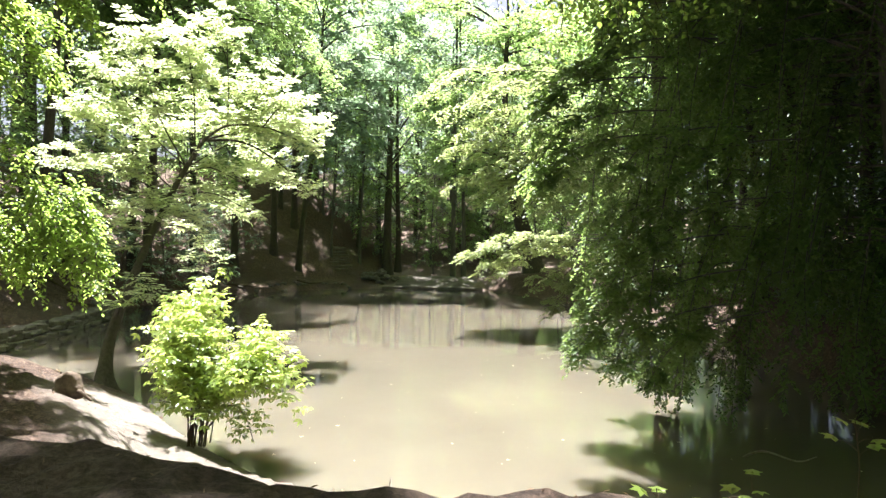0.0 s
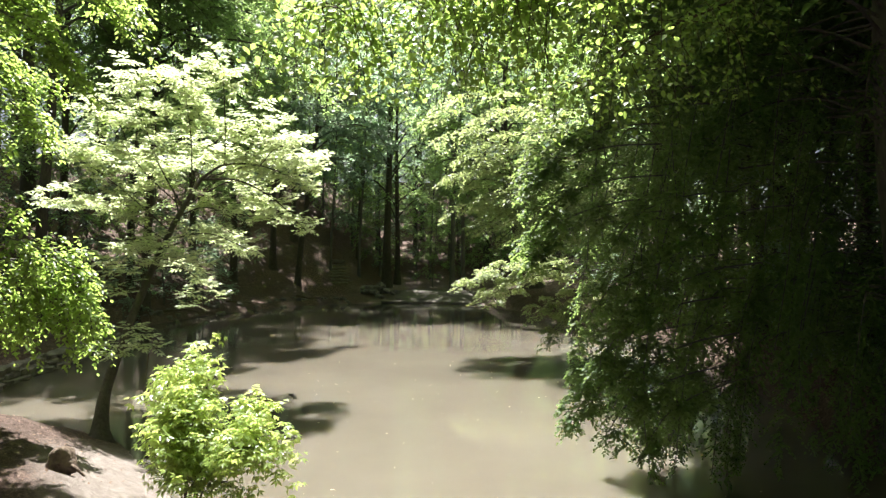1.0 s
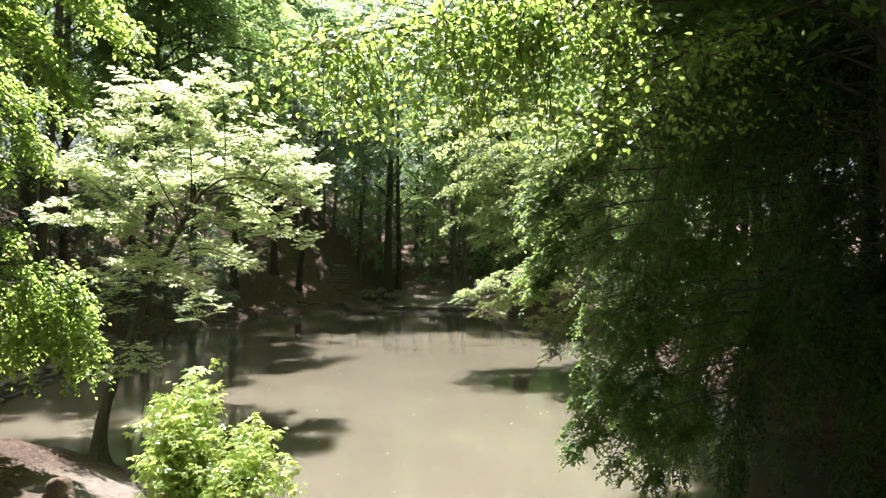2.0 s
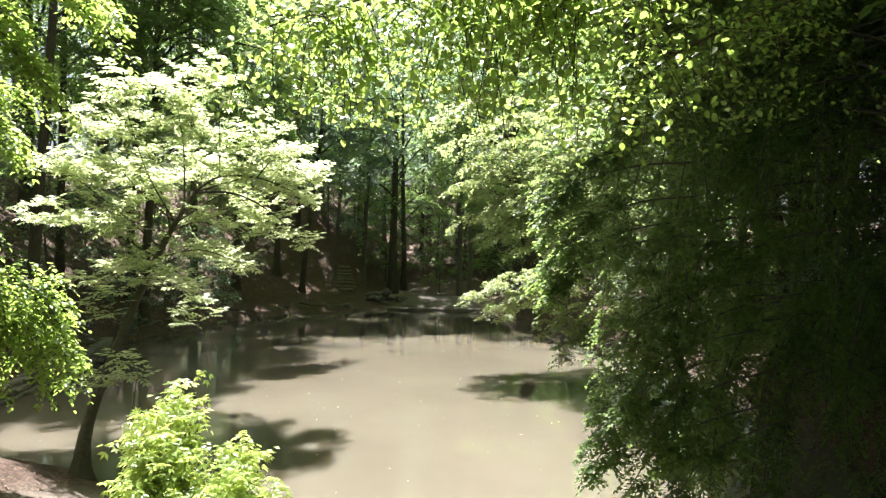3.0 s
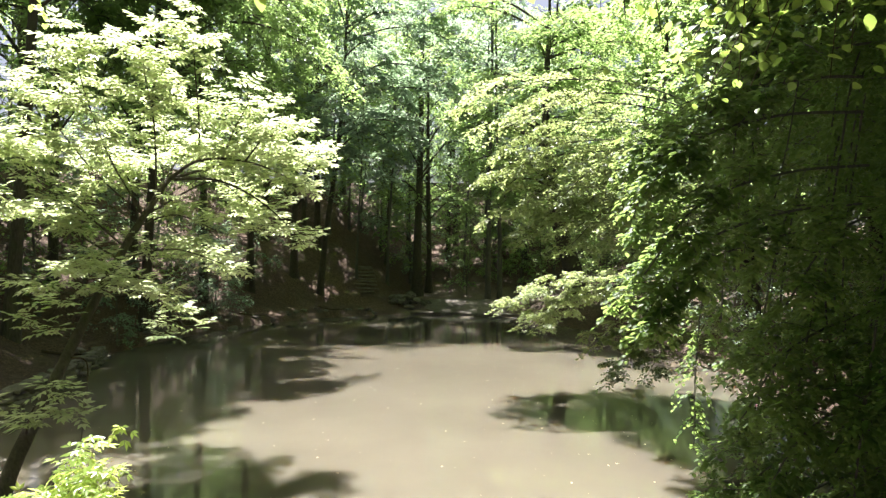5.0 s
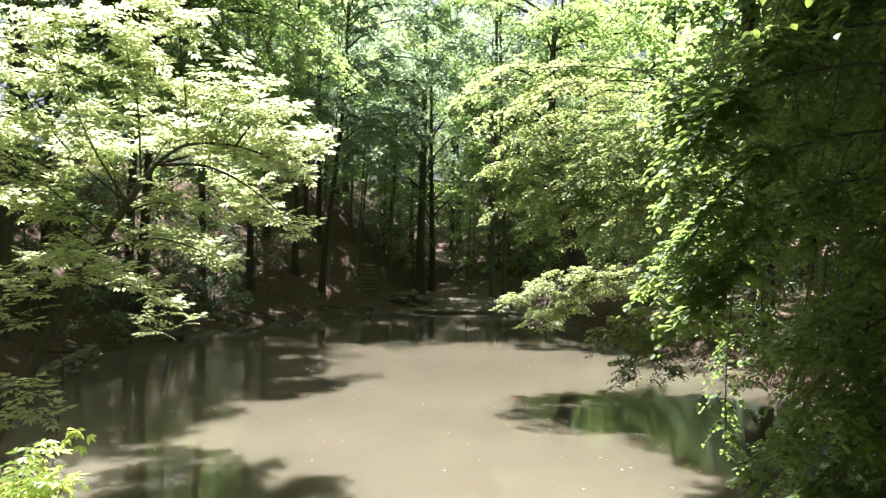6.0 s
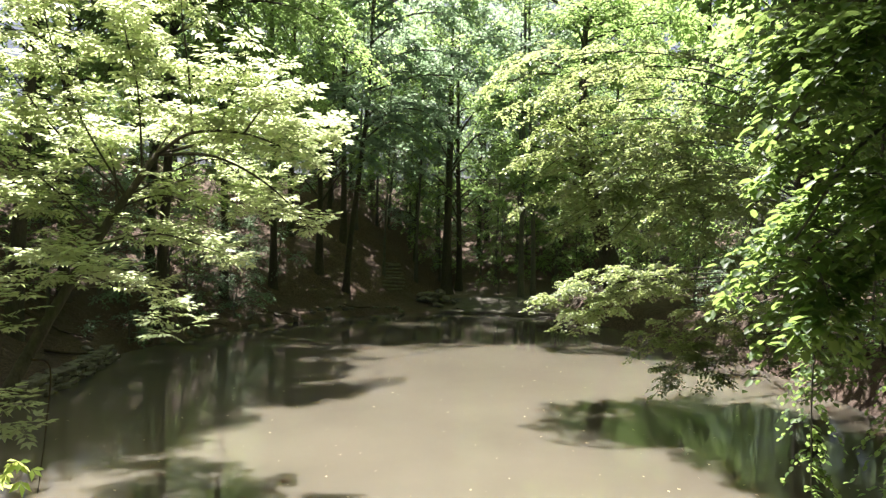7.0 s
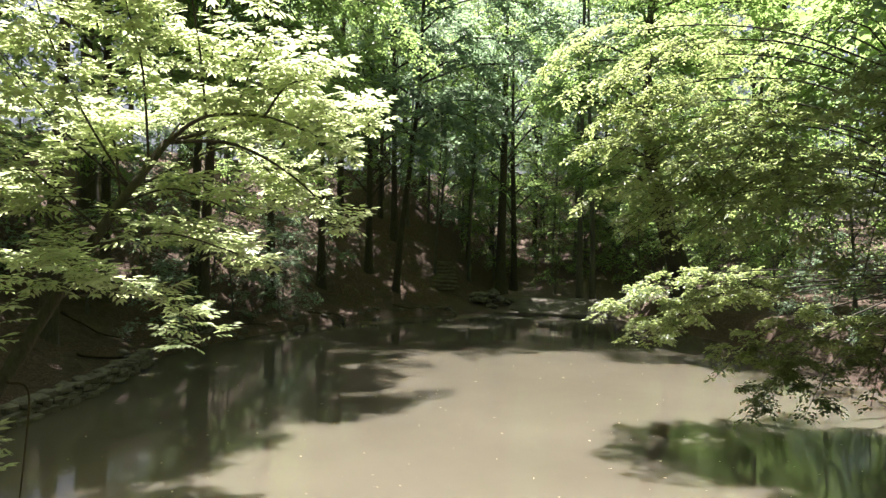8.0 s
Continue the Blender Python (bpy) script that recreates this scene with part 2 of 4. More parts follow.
def blade_fine(width=0.62, fold=0.07, curl=0.12):
    xs = [0.0, 0.18, 0.45, 0.75, 1.0]
    ws = [0.0, 0.70, 1.0, 0.68, 0.0]
    v, f = [], []
    for x, w in zip(xs, ws):
        z = -curl * x * x
        v += [(x, 0, z), (x, w * width / 2, z + fold * w), (x, -w * width / 2, z + fold * w)]
    for i in range(4):
        a, b = 3 * i, 3 * i + 3
        f += [(a, b, b + 1), (a, b + 1, a + 1), (a, a + 2, b + 2), (a, b + 2, b)]
    keep = [t for t in f if len({tuple(v[i]) for i in t}) == 3]
    return np.array(v), np.array(keep)


def blade_compound(pairs=4, leaflet=0.42, width=0.36):
    """A pinnate leaf: leaflets in pairs along a drooping stalk and one at its tip."""
    base, tri = blade_simple(width, 0.06)
    pieces = []
    for i in range(pairs):
        x = 0.22 + 0.62 * i / max(1, pairs - 1)
        z = -0.22 * x * x
        for side in (1, -1):
            a = side * radians(62 - 9 * i)
            size = leaflet * (0.85 + 0.25 * math.sin(math.pi * (i + 1) / (pairs + 1)))
            m = np.array(Euler((side * 0.25, 0.30, a)).to_matrix())
            pieces.append(((base * size) @ m.T + (x, 0, z), tri))
    m = np.array(Euler((0, 0.35, 0)).to_matrix())
    pieces.append(((base * leaflet) @ m.T + (0.88, 0, -0.17), tri))
    stalk = np.array([(0, 0.006, 0), (0, -0.006, 0), (0.9, 0, -0.18)])
    pieces.append((stalk, np.array([(0, 1, 2)])))
    return joined(pieces)


def blade_lobed(points=5):
    """A palmate leaf of a young maple, folded a little between its lobes."""
    v, f = [(0, 0, 0), (0.35, 0, 0.05)], []
    angles = [-125, -62, 0, 62, 125]
    long = [0.45, 0.6, 0.65, 0.6, 0.45]
    for i, (a, r) in enumerate(zip(angles, long)):
        a = radians(a)
        v.append((0.35 + r * math.cos(a), r * math.sin(a), -0.05))
        if i < 4:
            b = radians(angles[i] + 31)
            v.append((0.35 + 0.33 * math.cos(b), 0.33 * math.sin(b), 0.03))
    ring = list(range(2, len(v)))
    for a, b in zip(ring, ring[1:]):
        f.append((1, a, b))
    f += [(0, 1, ring[0]), (0, ring[-1], 1)]
    return np.array(v), np.array(f)


def turns(way, up, rng, jitter):
    """Rotation matrices whose x runs along way and whose z is near up."""
    way = way + rng.normal(size=way.shape) * jitter
    way /= np.linalg.norm(way, axis=-1, keepdims=True) + 1e-9
    up = up + rng.normal(size=way.shape) * jitter
    y = np.cross(up, way)
    y /= np.linalg.norm(y, axis=-1, keepdims=True) + 1e-9
    z = np.cross(way, y)
    return np.stack([way, y, z], axis=-1)


def single_leaves(at, frames, blade):
    bv, bf = blade
    v = (np.einsum("nij,bj->nbi", frames, bv) + at[:, None]).reshape(-1, 3)
    f = (bf[None] + (np.arange(len(at)) * len(bv))[:, None, None]).reshape(-1, bf.shape[1])
    return v, f


def bough(rng, line, reach, twigs, leaves, leaf, start=0.25, droop=0.2, tilt=0.12, hang=False, flutter=0.2, thick=0.0):
    """Leaves of one bough: twigs leave the limb by turns in a flat, drooping fan and carry leaves in two rows.
    On a hanging strand the twigs stand out all round. Returns the leaves' places and their scaled frames."""
    line = np.asarray(line, dtype=float)
    u = start + (1 - start) * (np.arange(twigs) + rng.uniform(0, 0.9, twigs)) / twigs
    x = u * (len(line) - 1)
    i = np.clip(x.astype(int), 0, len(line) - 2)
    step = line[i + 1] - line[i]
    base = line[i] + step * (x - i)[:, None]
    base[:, 2] += rng.normal(size=twigs) * thick
    tan = step / (np.linalg.norm(step, axis=1)[:, None] + 1e-9)
    up = np.array((0.0, 0.0, 1.0))
    side = np.where(np.arange(twigs) % 2 == 0, 1.0, -1.0)
    if hang:
        a = rng.uniform(0, 2 * math.pi, twigs)
        lateral = np.stack([np.cos(a), np.sin(a), np.full(twigs, -0.25)], -1)
        turn = rng.uniform(0.8, 1.3, twigs)
        side = np.ones(twigs)
    else:
        lateral = np.cross(up, tan)
        lateral /= np.linalg.norm(lateral, axis=1)[:, None] + 1e-9
        lateral = lateral + up * rng.normal(size=(twigs, 1)) * tilt
        turn = np.radians(rng.uniform(32, 68, twigs))
    w = (u - start) / (1 - start)
    size = reach * (0.25 + 0.75 * np.sin(np.pi * np.clip(0.18 + 0.74 * w, 0, 1))) * rng.uniform(0.6, 1.15, twigs)
    dirs = tan * np.cos(turn)[:, None] + lateral * (side * np.sin(turn))[:, None]
    dirs /= np.linalg.norm(dirs, axis=1)[:, None]
    s = (np.arange(leaves) + rng.uniform(0.1, 1.0, (twigs, leaves))) / leaves
    far = size[:, None] * s
    at = base[:, None] + dirs[:, None] * far[..., None]
    at[..., 2] -= droop * far * s
    at += rng.normal(size=at.shape) * leaf * 0.16
    across = np.cross(up, dirs)
    across /= np.linalg.norm(across, axis=1)[:, None] + 1e-9
    row = np.where(np.arange(leaves) % 2 == 0, 1.0, -1.0)
    way = dirs[:, None] * 0.7 + across[:, None] * (row * 0.75)[None, :, None]
    way[..., 2] -= 0.12 + 0.5 * droop * s
    way, at = way.reshape(-1, 3), at.reshape(-1, 3)
    m = turns(way, np.tile(up, (len(way), 1)), rng, flutter)
    grown = leaf * rng.uniform(0.7, 1.25, (twigs, leaves)) * (1.1 - 0.35 * s)
    return at, m * grown.reshape(-1)[:, None, None]


def branched(rng, line, n, length, reach, twigs, leaves, leaf, start=0.25, droop=0.25, **more):
    """A limb with n side branches, all in leaf: the side branches' lines, and the leaves' places and frames."""
    line = np.asarray(line, dtype=float)
    groups = [bough(rng, line, reach, twigs, leaves, leaf, start + 0.25, droop, **more)]
    sides = []
    for k in range(n):
        u = start + (0.92 - start) * (k + rng.uniform(0.1, 0.9)) / n
        x = u * (len(line) - 1)
        i = min(int(x), len(line) - 2)
        root = line[i] + (line[i + 1] - line[i]) * (x - i)
        tan = (line[i + 1] - line[i]) / (np.linalg.norm(line[i + 1] - line[i]) + 1e-9)
        across = np.array((-tan[1], tan[0], 0.0)) * (1 if k % 2 else -1)
        across /= np.linalg.norm(across) + 1e-9
        turn = rng.uniform(0.5, 1.15)
        way = tan * math.cos(turn) + across * math.sin(turn)
        way[2] = way[2] * 0.4 + rng.uniform(-0.05, 0.30)
        far = length * (1.1 - 0.55 * u) * rng.uniform(0.65, 1.15)
        bow = rng.normal(size=3) * 0.06 * far
        side = bend([root, root + way * far * 0.5 + bow + (0, 0, 0.05 * far), root + way * far + (0, 0, -droop * 0.5 * far)], 4)
        sides.append(side)
        groups.append(bough(rng, side, reach * rng.uniform(0.7, 1.0), twigs, leaves, leaf, 0.15, droop, **more))
    return sides, (np.vstack([g[0] for g in groups]), np.vstack([g[1] for g in groups]))


# ---------------------------------------------------------------- ground and pond
SHORE = np.array([
    (-9.0, 13.7), (-7.4, 12.9), (-6.3, 12.6), (-5.3, 12.2), (-4.3, 11.0), (-3.2, 9.6), (-2.3, 8.6), (-1.2, 7.6), (0.5, 6.9),
    (2.4, 6.5), (4.4, 6.6), (6.2, 7.8), (7.2, 11.0), (7.8, 16.0), (8.0, 21.0), (7.6, 27.0), (6.4, 33.0), (4.4, 38.5), (2.5, 42.0),
    (1.7, 44.3), (-1.5, 44.35), (-4.4, 44.3), (-6.6, 43.0), (-9.2, 40.4), (-11.4, 36.0), (-12.5, 31.0), (-12.7, 26.5), (-11.5, 23.2),
    (-10.8, 20.5), (-10.4, 17.8), (-10.0, 15.3)])


def shore_line(steps=5):
    ring = np.vstack([SHORE[-2:], SHORE, SHORE[:3]])
    line = bend(np.column_stack([ring, np.zeros(len(ring))]), steps)[:, :2]
    return line[2 * steps:2 * steps + len(SHORE) * steps]


LINE = shore_line()


def shore_distance(x, y):
    """Metres from the pond's edge, positive on land."""
    x, y = np.atleast_1d(x).astype(float), np.atleast_1d(y).astype(float)
    best = np.full(x.shape, 1e9)
    inside = np.zeros(x.shape, dtype=bool)
    a = LINE
    b = np.roll(LINE, -1, axis=0)
    for (ax, ay), (bx, by) in zip(a, b):
        dx, dy = bx - ax, by - ay
        t = np.clip(((x - ax) * dx + (y - ay) * dy) / (dx * dx + dy * dy), 0, 1)
        best = np.minimum(best, np.hypot(x - ax - t * dx, y - ay - t * dy))
        cross = ((ay > y) != (by > y)) & (x < (bx - ax) * (y - ay) / (by - ay + 1e-12) + ax)
        inside ^= cross
    return np.where(inside, -best, best)


def smooth(a, b, v):
    t = np.clip((v - a) / (b - a), 0, 1)
    return t * t * (3 - 2 * t)


def bumps(x, y):
    return (np.sin(x * 0.9 + 1.3 * np.sin(y * 0.5)) * np.cos(y * 0.8 + np.sin(x * 0.6)) * 0.6
            + 0.3 * np.sin(x * 2.3 + y * 1.7) * np.sin(y * 2.6 - x * 1.1) + 0.18 * np.sin(x * 5.1 - y * 3.3) * np.cos(y * 4.7 + x * 2.2))


def clods(x, y):
    """Small uneven lumps of bare earth."""
    return (0.011 * np.sin(x * 7.3 + 2.0 * np.sin(y * 3.1)) * np.cos(y * 6.1 + 1.7 * np.sin(x * 4.3)) + 0.014 * np.sin(x * 17.0 + 3.0 * np.sin(y * 9.0)) * np.cos(y * 15.0 + 2.0 * np.sin(x * 11.0))
            + 0.011 * np.sin(x * 41.0 + y * 13.0) * np.cos(y * 37.0 - x * 9.0))


def height(x, y):
    s = shore_distance(x, y)
    land = np.maximum(s, 0)
    turn = np.degrees(np.arctan2(x + 2.0, y - 27.0))
    left = smooth(-7, -21, turn) * smooth(-172, -150, turn)
    far = smooth(-21, -7, turn) * smooth(20, 8, turn)
    right = smooth(8, 20, turn) * smooth(168, 150, turn)
    near = np.clip(1 - left - far - right, 0, 1)
    step = 0.32 * smooth(0, 0.35, land)
    h_left = step + 0.25 * smooth(0.4, 1.6, land) + 0.60 * np.maximum(land - 1.6, 0)
    h_left = np.where(h_left > 9, 9 + (h_left - 9) * 0.15, h_left)
    h_far = 0.12 * smooth(0, 0.3, land) + 0.09 * land + 0.009 * np.maximum(land - 4, 0) ** 2
    h_right = 1.0 * smooth(0.05, 1.2, land) + 0.10 * land + 0.35 * np.maximum(land - 2.5, 0) * smooth(33, 24, y)
    h_near = 0.16 * smooth(0, 0.6, land) + 0.10 * land + 0.75 * smooth(-2.6, -6.0, x) * smooth(1.6, 4.6, land)
    lip = y + 0.06 * np.sin(x * 1.9 + 0.6) + 0.05 * np.sin(x * 4.3) + 0.10 * x
    crest = 1.985 + 0.035 * smooth(0.7, -0.1, x) + clods(x, y) * smooth(3.4, 2.2, y)
    h_near = np.maximum(h_near, 0.3) * smooth(1.9, 2.7, lip) + crest * smooth(2.7, 1.9, lip) * smooth(0.8, 2.6, land)
    h_near = h_near + 0.42 * smooth(-2.3, -3.2, x) * smooth(0.6, 1.7, land) * smooth(2.8, 4.6, y)
    h_near = h_near + 2.2 * clods(x * 0.6, y * 0.6) * smooth(-1.8, -2.6, x) * smooth(0.5, 1.2, land) * smooth(12.0, 10.5, y)
    h_near = np.where(land < 0.6, 0.16 * smooth(0, 0.6, land) + 0.10 * land, h_near)
    h_near = h_near + 0.75 * np.exp(-((x - 3.1) ** 2 + (y - 4.1) ** 2) / 1.3) * smooth(0.2, 1.4, land)
    out = left * h_left + far * np.minimum(h_far, 11) + right * np.minimum(h_right, 8) + near * h_near
    out = out + bumps(x, y) * (0.07 + 0.10 * left) * smooth(0.3, 3, land)
    bed = np.maximum(s * 0.5, -1.2)
    return np.where(s > 0, out, bed)


def ground_z(x, y):
    return float(height(np.array([x]), np.array([y]))[0])


def build_ground():
    xs = np.concatenate([[-400, -250, -150, -100, -75, -60, -50], np.arange(-44, -16, 1.0), np.arange(-16, -7, 0.28), np.arange(-7, -2.4, 0.11), np.arange(-2.4, 2.0, 0.055), np.arange(2.0, 10, 0.28), np.arange(10, 45, 1.0), [50, 60, 80, 110, 160, 250, 400]])
    ys = np.concatenate([[-300, -150, -80, -45, -30, -22], np.arange(-16, 0, 0.8), np.arange(0, 0.9, 0.3), np.arange(0.9, 3.2, 0.05), np.arange(3.2, 11, 0.10), np.arange(11, 15, 0.22), np.arange(15, 54, 0.45), np.arange(54, 96, 1.6), [105, 120, 150, 200, 300, 500]])
    gx, gy = np.meshgrid(xs, ys, indexing="ij")
    gz = height(gx.ravel(), gy.ravel())
    verts = np.column_stack([gx.ravel(), gy.ravel(), gz])
    i, j = np.meshgrid(np.arange(len(xs) - 1), np.arange(len(ys) - 1), indexing="ij")
    a = i * len(ys) + j
    faces = np.stack([a, a + len(ys), a + len(ys) + 1, a + 1], -1).reshape(-1, 4)
    ob = new("ground", mesh_of("ground", verts, faces, GROUND, True))
    tagged(ob, "brown forest floor of leaf litter, bare earth and pale sand", "ground", kind="structure")


def build_water():
    pad = LINE + 0.35 * (LINE - LINE.mean(axis=0)) / np.linalg.norm(LINE - LINE.mean(axis=0), axis=1)[:, None]
    bm = bmesh.new()
    bm.faces.new([bm.verts.new((x, y, 0)) for x, y in pad])
    bmesh.ops.triangulate(bm, faces=bm.faces[:])
    me = bpy.data.meshes.new("water")
    bm.to_mesh(me)
    bm.free()
    if me.polygons[0].normal.z < 0:
        me.flip_normals()
    me.materials.append(WATER)
    tagged(new("water", me), "still milky beige pond water with mirrored trees", "water", kind="structure")


build_ground()
build_water()


# ---------------------------------------------------------------- trees
def forest_tree(name, label, seed, tall, radius, crown_from, crown_wide, limbs, twigs, leaf, mat, bark, leaves=7, sides=3):
    """A woodland tree: a tapered trunk with limbs, and a crown of layered, flat boughs."""
    rng = np.random.default_rng(seed)
    root = thing(name, label, "tree")
    sway = rng.normal(size=2) * 0.25
    trunk = bend([(0, 0, -0.4), (0.1 * sway[0], 0.1 * sway[1], tall * 0.15), (sway[0], sway[1], tall * 0.45), (sway[0] * 1.4, sway[1] * 1.3, tall * 0.75), (sway[0], sway[1], tall)], 5)
    wood = [tube(trunk, radius, radius * 0.12, 9, 0.03, rng, 0.5)]
    groups = []
    for k in range(limbs):
        u = crown_from + (0.97 - crown_from) * (k + rng.uniform(0, 0.8)) / limbs
        x = u * (len(trunk) - 1)
        i = min(int(x), len(trunk) - 2)
        foot = trunk[i] + (trunk[i + 1] - trunk[i]) * (x - i)
        a = k * 2.4 + rng.uniform(-0.9, 0.9)
        shape = math.sin(math.pi * min(1, (u - crown_from) / (1 - crown_from) * 0.75 + 0.22))
        reach = crown_wide * shape * rng.uniform(0.5, 1.25)
        out = np.array((math.cos(a), math.sin(a), 0))
        side = np.array((-out[1], out[0], 0)) * rng.uniform(-0.25, 0.25)
        rise = rng.uniform(0.15, 1.15)
        line = bend([foot, foot + (out + side) * reach * 0.4 + (0, 0, reach * rise * 0.6), foot + (out + side * 1.6) * reach * 0.75 + (0, 0, reach * rise * 0.65), foot + (out + side * 2) * reach + (0, 0, reach * (rise * 0.4 - 0.12))], 4)
        wood.append(tube(line[::2], radius * 0.32 * (1.1 - u), 0.012, 4))
        n = max(5, int(twigs * (0.4 + reach / crown_wide)))
        more, group = branched(rng, line, sides, reach * 0.55, 0.35 + reach * 0.17, n, leaves, leaf, 0.2, 0.3, tilt=0.25, flutter=0.3, thick=0.05 * crown_wide)
        wood += [tube(side[::4], 0.02, 0.006, 3) for side in more]
        groups.append(group)
    part("trunk", mesh_of("trunk", *wood[0], bark, True), root)
    tagged(part("twigwork", mesh_of("twigwork", *joined(wood[1:]), bark, True), root), kind="stuff")
    v, f = single_leaves(np.vstack([g[0] for g in groups]), np.vstack([g[1] for g in groups]), blade_simple(0.62))
    part("crown", mesh_of("crown", v, f, mat), root)
    return root


def stand(ob, x, y, turn, size=1.0, sink=0.0):
    ob.matrix_basis = pose(x, y, ground_z(x, y) - sink, 0, 0, turn) @ Matrix.Diagonal((size, size, size, 1))
    return ob


def stand_copy(ob, x, y, turn, size):
    c = copy_thing(ob, Matrix())
    return stand(c, x, y, turn, size)


def build_forest():
    tall_beech = "tall beech with a dark trunk and layered green boughs"
    kinds = [
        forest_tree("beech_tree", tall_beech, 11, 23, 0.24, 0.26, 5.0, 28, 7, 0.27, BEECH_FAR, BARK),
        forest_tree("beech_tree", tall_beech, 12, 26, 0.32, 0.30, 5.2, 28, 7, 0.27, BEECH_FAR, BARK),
        forest_tree("maple_tree", "woodland maple with a slim trunk and bluish green crown", 13, 20, 0.18, 0.28, 4.2, 28, 6, 0.27, MAPLE_HAZY, BARK),
        forest_tree("maple_tree", "slender maple with a high sparse crown", 14, 22, 0.13, 0.40, 3.2, 22, 6, 0.25, MAPLE_HAZY, BARK_GREY, 6),
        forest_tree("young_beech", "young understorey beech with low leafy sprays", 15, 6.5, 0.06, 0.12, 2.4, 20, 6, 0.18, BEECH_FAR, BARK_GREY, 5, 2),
        forest_tree("young_maple", "young bluish green maple on the pond bank", 16, 5.0, 0.05, 0.08, 2.2, 18, 6, 0.18, MAPLE_HAZY, BARK_GREY, 5, 2),
        forest_tree("maple_tree", "broad maple with a full bluish green crown", 17, 21, 0.22, 0.20, 4.8, 32, 7, 0.26, MAPLE_HAZY, BARK),
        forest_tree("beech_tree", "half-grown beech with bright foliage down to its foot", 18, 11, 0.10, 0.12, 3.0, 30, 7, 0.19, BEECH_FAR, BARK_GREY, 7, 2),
        # Coarse crown, kept mostly out of view and added to block light.
        forest_tree("beech_tree", "beech added mostly out of view, its coarse broad crown blocking light", 19, 25, 0.34, 0.30, 5.8, 26, 5, 0.90, BEECH_FAR, BARK, 4),
        # Dense top, mostly above the view, added to shade water and banks.
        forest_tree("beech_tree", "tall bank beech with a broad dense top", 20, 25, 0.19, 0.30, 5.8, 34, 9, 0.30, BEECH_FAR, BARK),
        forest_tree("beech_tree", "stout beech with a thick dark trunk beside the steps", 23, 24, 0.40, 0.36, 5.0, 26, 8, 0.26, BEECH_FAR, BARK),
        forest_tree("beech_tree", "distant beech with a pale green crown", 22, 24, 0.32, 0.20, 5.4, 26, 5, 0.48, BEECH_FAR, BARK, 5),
    ]
    spots = [  # kind, x, y, turn, size
        (6, -3.6, 60.5, 70, 0.95), (0, -0.4, 62.5, 30, 0.95), (6, -7.0, 61.5, 250, 0.95), (6, 2.6, 60.0, 150, 0.9),
        (10, -4.95, 50.4, 20, 0.9), (1, -4.25, 51.6, 90, 0.72), (3, -6.85, 49.8, 80, 0.9), (3, -0.15, 48.6, 140, 1.4), (3, 0.6, 49.2, 250, 1.3), (3, -0.5, 56.4, 140, 1.0), (6, -7.6, 54.0, 10, 0.78),
        (1, -14.2, 46.8, 10, 0.78), (3, -11.0, 50.5, 60, 0.75), (3, -8.4, 56.0, 0, 0.75), (3, -10.2, 53.0, 0, 0.75),
        (2, -18.6, 21.8, 15, 1.0), (1, -18.2, 25.8, 100, 1.0), (9, -16.0, 28.6, 200, 1.02), (9, -15.2, 32.8, 300, 1.10), (9, -13.8, 36.8, 77, 1.10), (9, -12.8, 40.4, 140, 1.10), (0, -11.6, 44.4, 20, 0.95),
        (5, -13.0, 27.8, 0, 0.55), (5, -12.5, 35.0, 90, 0.6), (5, -17.0, 24.0, 10, 1.0), (4, -18.5, 28.0, 70, 1.1),
        (4, -18.0, 21.0, 70, 1.3), (5, -14.6, 38.6, 50, 0.7), (4, -3.2, 56.5, 120, 1.0), (4, 2.4, 57.0, 20, 0.9),
        (4, 8.2, 40.0, 190, 0.9), (0, -11.3, 48.4, 40, 0.95), (6, -12.8, 50.4, 70, 0.76), (7, -5.8, 53.6, 0, 1.0), (7, -0.6, 57.2, 60, 1.0), (7, -9.8, 55.2, 120, 1.0), (7, 4.6, 55.6, 180, 1.0), (7, -13.4, 53.0, 240, 1.0), (7, -17.0, 49.0, 300, 0.9), (5, -13.8, 33.4, 30, 0.9), (5, -13.2, 36.8, 270, 0.8), (4, -15.4, 27.0, 60, 1.0), (5, -16.0, 30.6, 10, 1.1), (4, -15.6, 35.0, 200, 1.0), (5, -13.0, 41.6, 200, 0.8), (0, 9.8, 51.0, 233, 0.85), (7, 6.8, 45.6, 93, 0.7), (7, 8.8, 47.8, 10, 0.8), (7, 5.6, 49.4, 200, 0.7), (4, 3.4, 50.6, 40, 0.9), (4, 7.2, 42.8, 300, 0.7), (7, -1.6, 50.6, 120, 0.55), (8, -3.6, -3.4, 50, 0.95), (8, 3.4, -4.2, 120, 0.95), (8, 9.4, 2.2, 10, 0.95), (8, -9.5, 0.5, 220, 0.9), (8, 12.5, 7.0, 77, 1.0), (8, 6.6, -1.8, 77, 1.0), (8, 0.2, -8.0, 77, 1.0), (8, 10.8, 10.4, 310, 1.0), (9, 9.6, 13.0, 30, 0.9), (9, 10.4, 17.5, 200, 0.95), (2, 9.6, 21.5, 200, 1.0), (9, 10.6, 34.0, 10, 1.0), (1, 12.0, 26.0, 10, 1.0), (9, 9.6, 29.5, 130, 0.9), (2, 12.4, 30.0, 130, 1.1), (2, 13.0, 21.0, 30, 1.1),
    ]
